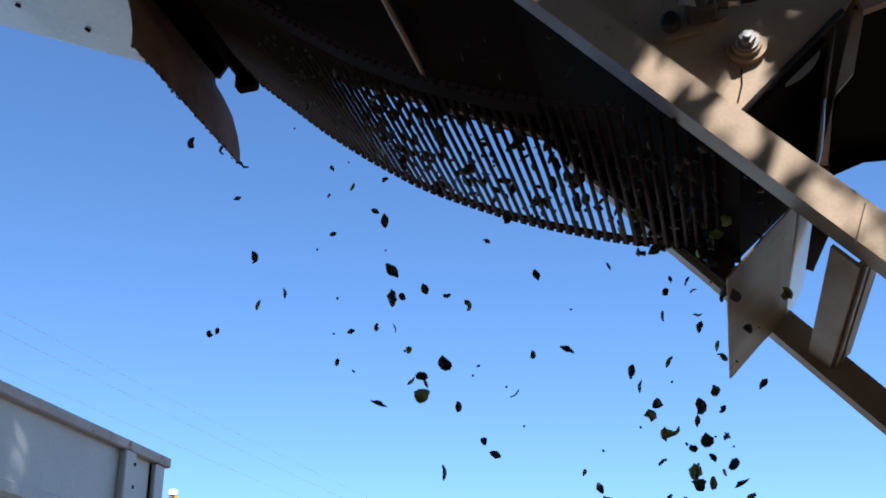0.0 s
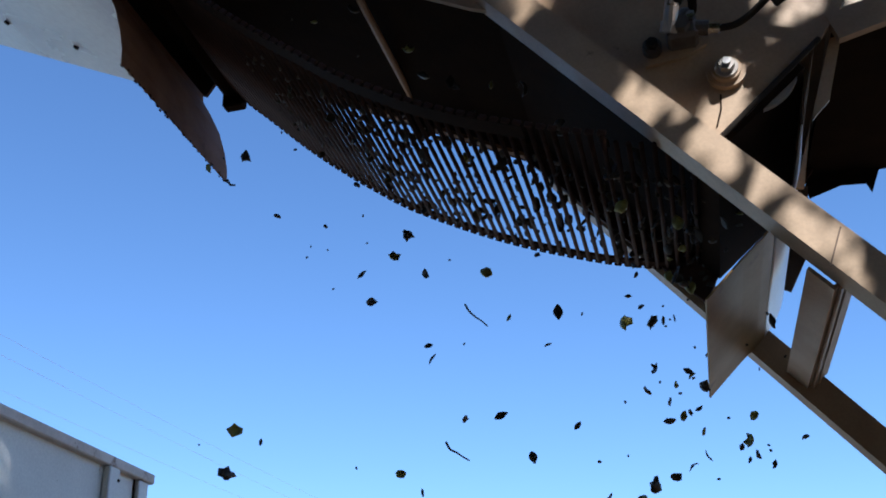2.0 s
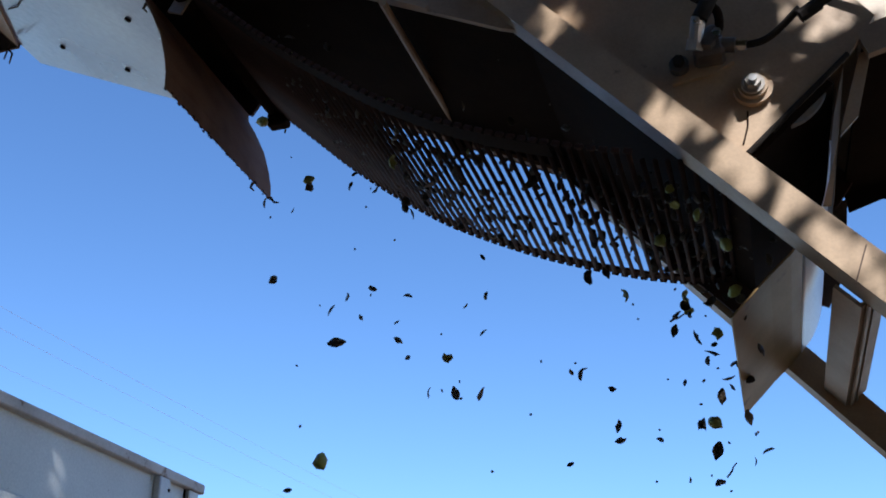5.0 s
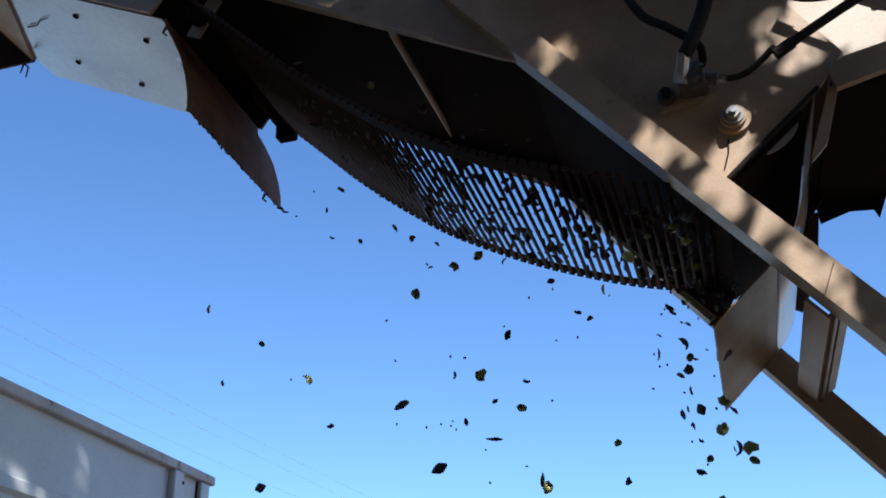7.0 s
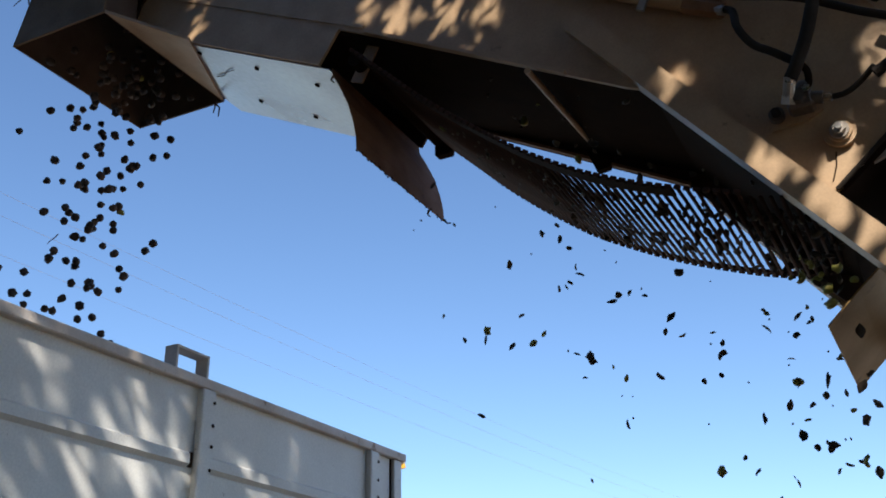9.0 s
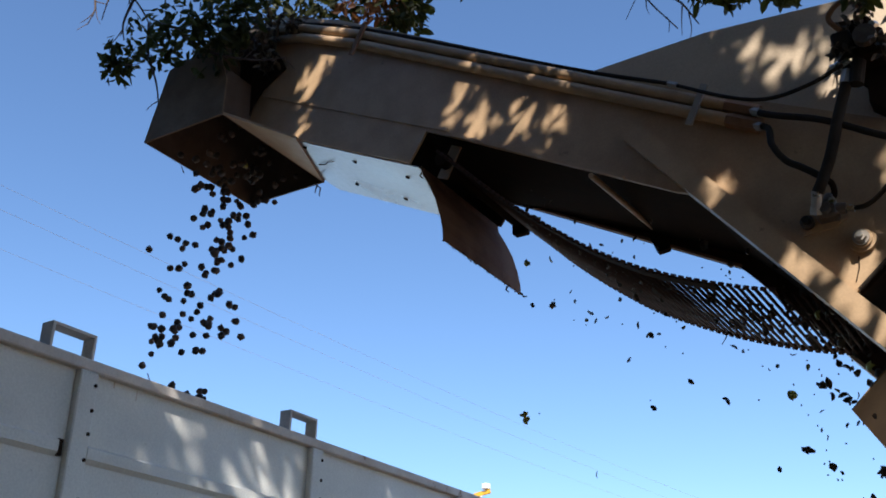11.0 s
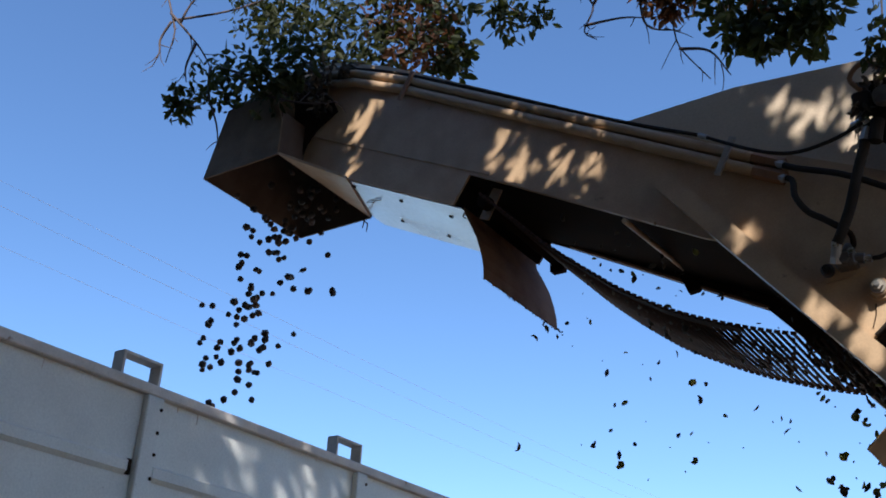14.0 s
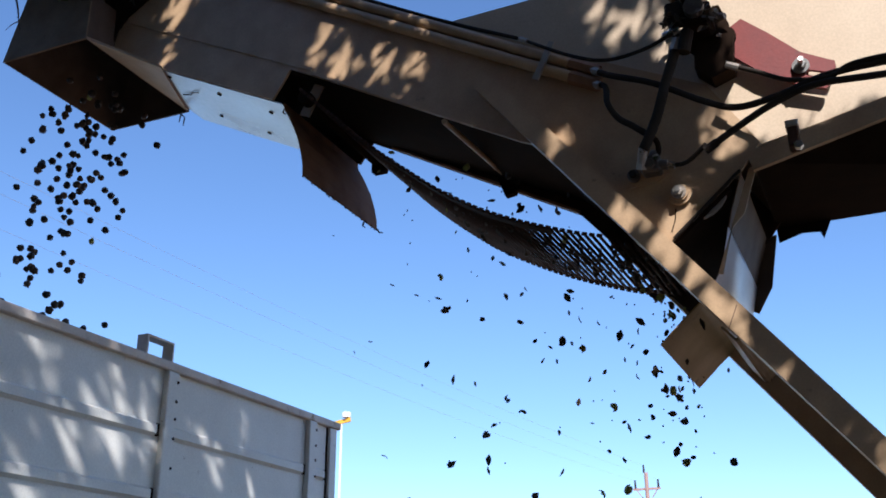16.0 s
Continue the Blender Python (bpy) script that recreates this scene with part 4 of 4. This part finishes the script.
for _ in range(190):
    aim = Vector((rng.uniform(-4.2, 1.25), rng.uniform(2.8, 4.2), rng.uniform(3.0, 6.4)))
    p = aim + SUN * rng.uniform(5.2, 7.4)
    if p.z > 6.6:
        crown.append((p.x, p.y, p.z, rng.uniform(0.28, 0.5)))
for _ in range(70):
    aim = Vector((rng.uniform(0.1, 1.28), 3.4, rng.uniform(3.1, 4.9)))
    p = aim + SUN * rng.uniform(5.0, 7.6)
    crown.append((p.x, p.y, p.z, rng.uniform(0.28, 0.42)))
for _ in range(50):
    aim = Vector((rng.uniform(-3.7, -2.5), 3.1, rng.uniform(5.3, 6.3)))
    p = aim + SUN * rng.uniform(4.5, 7.0)
    crown.append((p.x, p.y, p.z, rng.uniform(0.28, 0.42)))
for _ in range(36):
    aim = Vector((-2.2, rng.uniform(-0.8, 2.2), rng.uniform(1.8, 3.2)))
    p = aim + SUN * rng.uniform(7.5, 9.5)
    crown.append((p.x, p.y, p.z, rng.uniform(0.3, 0.5)))
for _ in range(110):
    aim = Vector((-2.2, rng.uniform(-1, 6), rng.uniform(1, 3.2)))
    p = aim + SUN * rng.uniform(7.5, 9.5)
    crown.append((p.x, p.y, p.z, rng.uniform(0.3, 0.5)))
def sunny(p, r):
    """Whether p would keep the sun off the sunlit end of the hull."""
    return min(((p - h) - SUN * (p - h).dot(SUN)).length for h in [Vector((x, 3.4, z)) for x in (1.55, 2.0, 2.6) for z in (4.05, 4.25, 4.5, 4.8)]) < r


for _ in range(46):
    x = rng.uniform(1.35, 2.7)
    aim = Vector((x, 3.3, 3.70 + 0.24 * (x - 1.5) + rng.uniform(-0.12, 0.05)))
    p = aim + SUN * rng.uniform(4.5, 6.5)
    crown.append((p.x, p.y, p.z, rng.uniform(0.10, 0.16)))
for _ in range(60):
    x = rng.uniform(1.3, 2.6)
    aim = Vector((x, rng.uniform(3.3, 4.5), 3.05 - 1.19 * (x - 1.3) + rng.uniform(-0.2, 0.15)))
    p = aim + SUN * rng.uniform(5.0, 7.5)
    crown.append((p.x, p.y, p.z, rng.uniform(0.25, 0.4)))
for _ in range(34):
    t = rng.random()
    aim = Vector((-1.98 + 0.66 * t, 3.38, 5.52 - 0.36 * t + rng.uniform(-0.32, 0.32)))
    p = aim + SUN * rng.uniform(5.0, 7.0)
    crown.append((p.x, p.y, p.z, rng.uniform(0.28, 0.36)))
crown = [c for c in crown if not sunny(Vector(c[:3]), c[3] + 0.1)]
leaf_part("crown", rng, crown, 150, 0.15, LEAF, tree, "dense leafy crown that dapples the machine")
# extra foliage out of view, added to cut sky light on the machine
canopy = []
while len(canopy) < 330:
    p = Vector((rng.uniform(-4.0, 7.0), rng.uniform(-13, 1.2), rng.uniform(5.2, 10.5)))
    hull = [Vector((x, 3.4, z)) for x in (1.6, 2.1, 2.6) for z in (4.3, 4.75)]
    if p.x < 0.5 and p.y > -1.2:
        continue
    clear = min(((p - h) - SUN * (p - h).dot(SUN)).length for h in hull)
    if clear > 0.75:
        canopy.append((*p, rng.uniform(0.6, 1.0)))
leaf_part("canopy", rng, canopy, 110, 0.34, LEAF, tree)
# unseen orchard trees behind, added to keep sky light off the elevator
for ox, oy in ((-10.5, -5.5), (-9.0, -11.0), (-6.2, -6.8), (-4.0, -10.0), (-1.0, -13.0), (3.0, -12.0), (7.5, -13.0), (10.0, -8.5), (13.5, -13.0), (-12.0, 0.5)):
    orchard = thing("orchard_tree", (ox, oy, 0), "unseen leafy tree added to block sky light", "tree", "orchard trees")
    part("trunk", tube(curve_points([(ox, oy, 0), (ox + 0.1, oy, 1.2), (ox - 0.1, oy + 0.1, 2.6), (ox, oy, 5.5)], 4), 0.24, 0.10, 10), BARK, orchard, smooth=True)
    clumps = []
    while len(clumps) < 170:
        o = Vector((rng.uniform(-1, 1), rng.uniform(-1, 1), rng.uniform(-1, 1)))
        if o.length < 1:
            clumps.append((ox + o.x * 3.9, oy + o.y * 3.9, 5.6 + o.z * 4.8, rng.uniform(0.6, 1.0)))
    for k in range(4):
        c = clumps[k * 9]
        part("limb", tube(curve_points([(ox, oy, 2.6), ((ox + c[0]) / 2, (oy + c[1]) / 2, 3.6), c[:3]], 5), 0.08, 0.02, 7), BARK, orchard, smooth=True)
    leaf_part("crown", rng, clumps, 80, 0.40, LEAF, orchard)

# ---- what falls ----
def lump(seed, a, b, c, rough, name, material, subdivisions=2):
    bm = bmesh.new()
    bmesh.ops.create_icosphere(bm, subdivisions=subdivisions, radius=1)
    for v in bm.verts:
        n = 1 + rough * noise.noise(v.co * 1.7 + Vector((seed * 3.1, seed, 0)))
        v.co = Vector((v.co.x * a * n, v.co.y * b * n, v.co.z * c * n))
    me = bpy.data.meshes.new(name)
    bm.to_mesh(me)
    bm.free()
    me.materials.append(material)
    me.polygons.foreach_set("use_smooth", [True] * len(me.polygons))
    return me


def shard(seed, r, thick, name, material):
    """A curved piece of husk: part of a hollow ball with a torn edge."""
    rg = random.Random(seed)
    bm = bmesh.new()
    n, rings = 9, 3
    wide = rg.uniform(0.7, 1.25)
    long = rg.uniform(0.8, 1.6)
    outer, inner = [], []
    for k in range(rings + 1):
        for j in range(n if k else 1):
            a = 2 * math.pi * j / n
            th = wide * k / rings * (1 + (rg.uniform(-0.35, 0.3) if k == rings else 0))
            d = Vector((math.sin(th) * math.cos(a) * long, math.sin(th) * math.sin(a), math.cos(th)))
            outer.append(bm.verts.new(d * r))
            inner.append(bm.verts.new(d * (r - thick)))
    def idx(k, j):
        return 0 if k == 0 else 1 + (k - 1) * n + j % n
    for side in (outer, inner):
        for j in range(n):
            bm.faces.new((side[0], side[idx(1, j)], side[idx(1, j + 1)]))
            for k in range(1, rings):
                bm.faces.new((side[idx(k, j)], side[idx(k + 1, j)], side[idx(k + 1, j + 1)], side[idx(k, j + 1)]))
    for j in range(n):
        bm.faces.new((outer[idx(rings, j)], outer[idx(rings, j + 1)], inner[idx(rings, j + 1)], inner[idx(rings, j)]))
    bmesh.ops.translate(bm, verts=bm.verts, vec=(0, 0, -r * 0.7))
    bmesh.ops.recalc_face_normals(bm, faces=bm.faces)
    me = bpy.data.meshes.new(name)
    bm.to_mesh(me)
    bm.free()
    me.materials.append(material)
    return me


def curled_leaf(seed, L, name, material):
    rg = random.Random(seed)
    bm = bmesh.new()
    rows = []
    bend = rg.uniform(0.6, 2.2)
    for k in range(6):
        t = k / 5
        w = L * 0.26 * math.sin(math.pi * (0.08 + 0.87 * t)) * rg.uniform(0.8, 1.2)
        a = bend * (t - 0.5)
        c = Vector((math.sin(a) * L / bend, 0, -math.cos(a) * L / bend))
        rows.append([bm.verts.new(c + Vector((0, -w, w * 0.5))), bm.verts.new(c), bm.verts.new(c + Vector((0, w, w * rg.uniform(0.1, 0.7))))])
    for a, b in zip(rows, rows[1:]):
        for i in (0, 1):
            bm.faces.new((a[i], a[i + 1], b[i + 1], b[i]))
    bmesh.ops.translate(bm, verts=bm.verts, vec=(0, 0, L / bend))
    bmesh.ops.solidify(bm, geom=bm.faces[:], thickness=0.0012)
    me = bpy.data.meshes.new(name)
    bm.to_mesh(me)
    bm.free()
    me.materials.append(material)
    return me


def stick(seed, L, name):
    rg = random.Random(seed)
    pts = [(0, 0, 0)]
    for k in range(4):
        pts.append((pts[-1][0] + L / 4, pts[-1][1] + rg.uniform(-0.08, 0.08) * L, pts[-1][2] + rg.uniform(-0.07, 0.07) * L))
    bm = tube(curve_points(pts, 3), 0.0042, 0.0025, 5)
    bmesh.ops.translate(bm, verts=bm.verts, vec=(-L / 2, 0, 0))
    me = bpy.data.meshes.new(name)
    bm.to_mesh(me)
    bm.free()
    me.materials.append(TWIG)
    return me


NUTS = [lump(k, 0.0262 * s, 0.0238 * s, 0.0240 * s, 0.35, "walnut", SHELL) for k, s in enumerate((0.88, 1.0, 1.08, 1.15, 1.0))]
GREEN = [lump(20 + k, 0.026, 0.021, 0.018, 0.5, "green_walnut", HUSK_GREEN) for k in range(3)]
BIG = [lump(30 + k, 0.026, 0.019, 0.015, 0.9, "husk_walnut", HUSK) for k in range(3)]
SHARDS = [shard(40 + k, 0.015 + 0.002 * k, 0.0045, "husk_shard", HUSK if k % 4 else HUSK_GREEN) for k in range(9)]
CURLS = [curled_leaf(60 + k, 0.030 + 0.006 * k, "curled_leaf", DRY if k % 2 else HUSK) for k in range(7)]
STICKS = [stick(80 + k, 0.06 + 0.03 * k, "broken_twig") for k in range(4)]
CRUMBS = [lump(90 + k, 0.007, 0.005, 0.004, 0.5, "husk_crumb", HUSK, 1) for k in range(4)]
LABELS = {
    "walnut": ("brown dehusked walnut pouring from the chute into the trailer", "walnut", "walnuts pouring from the chute"),
    "green_walnut": ("yellow-green unhusked walnut falling from the elevator", "walnut", "trash falling from the chain"),
    "husk_walnut": ("dark blackened husk-covered walnut falling from the elevator", "walnut", "trash falling from the chain"),
    "husk_shard": ("torn curved piece of walnut husk falling below the chain", "husk", "trash falling from the chain"),
    "curled_leaf": ("dry curled brown leaf falling below the chain", "leaf", "trash falling from the chain"),
    "broken_twig": ("thin broken dark twig falling below the chain", "twig", "trash falling from the chain"),
    "nut_pour": ("handful of brown walnuts pouring into the trailer", "walnuts", ""),
    "trash_shower": ("loose shower of dark husk, leaf and crumbs falling", "husks", ""),
    "husk_crumb": ("tiny dark crumb of walnut husk falling", "husk", "trash falling from the chain"),
}


def handful(name, pieces):
    """Pieces that fall side by side, as one mesh: (mesh, place, turn) for each."""
    verts, faces, index, slots = [], [], [], []
    for me, place, turn in pieces:
        k, m = len(verts), Matrix.Translation(place) @ turn.to_matrix().to_4x4()
        verts += [m @ v.co for v in me.vertices]
        faces += [[k + i for i in p.vertices] for p in me.polygons]
        if me.materials[0] not in slots:
            slots.append(me.materials[0])
        index += [slots.index(me.materials[0])] * len(me.polygons)
    out = bpy.data.meshes.new(name)
    out.from_pydata([tuple(v) for v in verts], [], faces)
    for m in slots:
        out.materials.append(m)
    out.polygons.foreach_set("material_index", index)
    out.polygons.foreach_set("use_smooth", [True] * len(faces))
    return out


def any_turn():
    return Euler((random.uniform(0, 6.28), random.uniform(0, 6.28), random.uniform(0, 6.28)))


def falling(me, drop, start, speed, drift, spin, store, rest_z, drag=0.0, upright=False):
    """One falling piece: it waits in the elevator, drops at the time given, and stays where it lands. Returns the object and its rows."""
    name = me.name.split(".")[0]
    label, category, group = LABELS[name]
    ob = tagged(new(name, me), label, category, group, "stuff" if upright else "")
    turn = Matrix() if upright else any_turn().to_matrix().to_4x4()
    axis = Vector((random.gauss(0, 1), random.gauss(0, 1), random.gauss(0, 1))).normalized()

    def at(p, angle):
        return Matrix.Translation(p) @ Matrix.Rotation(angle, 4, axis) @ turn
    g = 9.81 * (1 - drag)
    rows = []
    if drop > 0.07:
        rows += [(0.0, at(store, 0))] + ([(drop - 0.07, at(store, 0))] if drop > 0.15 else [])
    fall = (-speed + math.sqrt(speed * speed + 2 * g * (start.z - rest_z))) / g
    steps = max(3, math.ceil(fall / 0.14), math.ceil(abs(spin) * fall / 1.2))
    for k in range(steps + 1):
        t = fall * k / steps
        p = start + drift * t - Vector((0, 0, speed * t + g * t * t / 2))
        rows.append((drop + t, at(p, spin * t)))
    last = rows[-1][1]
    if rows[0][0] < 0:
        rows = cut(rows, 0.0, True)
    if rows[-1][0] > 16.0:
        rows = cut(rows, 16.0, False)
    else:
        rows.append((16.0, last))
    return ob, rows


def cut(rows, t, first):
    """The rows from t on, or up to t, with a row at t itself."""
    keep = [r for r in rows if (r[0] > t if first else r[0] < t)]
    for (ta, ma), (tb, mb) in zip(rows, rows[1:]):
        if ta <= t <= tb:
            mid = ma.lerp(mb, (t - ta) / max(tb - ta, 1e-6))
            return [(t, mid)] + keep if first else keep + [(t, mid)]
    return keep


def chute_place():
    x, y = random.gauss(-3.06, 0.17), random.gauss(3.72, 0.22)
    return Vector((min(max(x, -3.42), -2.82), min(max(y, 3.32), 4.15), random.uniform(5.42, 5.52)))


def floor_z(x):
    return 4.93 - 0.49 * (x + 1.28) if x < 0.35 else 4.13 - 1.12 * (x - 0.35)


def chain_place():
    """Where a piece of trash leaves the elevator's floor, to fall through the chain; most at its low end."""
    if random.random() < 0.5:
        s = random.gauss(length[-1] - 0.34, 0.09)
    else:
        s = random.betavariate(2.0, 1.4) * (length[-1] - 0.35) + 0.1
    p, a = on_chain(s)
    return Vector((p.x, random.uniform(3.46, 4.38), floor_z(p.x) - 0.10))


def trash_piece(kind, shards=0.46, curls=0.66):
    return random.choice(SHARDS if kind < shards else CURLS if kind < curls else CRUMBS if kind < 0.945 else STICKS if kind < 0.953 else BIG if kind < 0.977 else GREEN)


def motions():
    """All that moves but the camera: nuts from the chute, trash through the chain."""
    random.seed(21)
    # nuts one by one: they come up the elevator, leave the chute and land in the trailer
    for n in range(290):
        t = 7.1 + 8.85 * (n + random.random()) / 290
        me = random.choice(NUTS) if random.random() < 0.85 else random.choice(BIG + GREEN + STICKS[:2])
        store = Vector((-2.0 + 0.06 * (n % 30), 3.46 + 0.06 * (n // 30), 0))
        store.z = floor_z(store.x) + 0.10
        ob, rows = falling(me, t, chute_place(), random.uniform(0.7, 1.6), Vector((random.gauss(-0.85, 0.25), random.gauss(-0.06, 0.14), 0)), random.uniform(-6, 6), store, random.uniform(1.6, 2.2))
        walk(ob, rows)
    # and by the handful
    t = 7.1
    while t < 15.9:
        t += random.uniform(0.008, 0.024) * (1 + 0.25 * math.sin(t * 5.1))
        mid = Vector((-3.06, 3.70, 5.5))
        pieces = [(random.choice(NUTS), chute_place() - mid, any_turn()) for _ in range(random.randint(3, 6))]
        ob, rows = falling(handful("nut_pour", pieces), t, mid, random.uniform(0.8, 1.5), Vector((random.gauss(-0.95, 0.16), random.gauss(-0.06, 0.1), 0)), 0.0,
                           Vector((-1.95 + random.uniform(-0.15, 0.15), 3.98, 5.62)), random.uniform(1.7, 2.2), upright=True)
        walk(ob, rows)
    # trash piece by piece, through the chain to the ground
    for n in range(900):
        t = -0.6 + 16.45 * (n + random.random()) / 900
        me = trash_piece(random.random(), 0.31, 0.625)
        light = me.name.startswith("curled") or me.name.startswith("husk_crumb")
        start = chain_place()
        store = start + Vector((0, 0, 0.22))
        ob, rows = falling(me, t, start, random.uniform(0.4, 1.1) if light else random.uniform(0.4, 1.5), Vector((random.gauss(0, 0.22), random.gauss(0, 0.15), 0)),
                           random.uniform(-7, 7), store, 0.01, 0.5 if light else 0.1)
        walk(ob, rows)
    # and by the shower
    t = -0.7
    while t < 15.9:
        t += random.uniform(0.015, 0.05)
        mid = Vector((0.3, 3.9, 4.1))
        light = random.random() < 0.45
        pieces = [(trash_piece(random.uniform(0.40, 1.0) if light else random.random() * 0.8), chain_place() - mid, any_turn()) for _ in range(random.randint(9, 15))]
        ob, rows = falling(handful("trash_shower", pieces), t, mid, random.uniform(0.4, 1.0) if light else random.uniform(0.4, 1.4), Vector((random.gauss(0, 0.12), random.gauss(0, 0.1), 0)),
                           random.uniform(-0.7, 0.7), mid + Vector((0, 0, 0.24)), 0.02, 0.5 if light else 0.1, upright=True)
        walk(ob, rows)


motions()
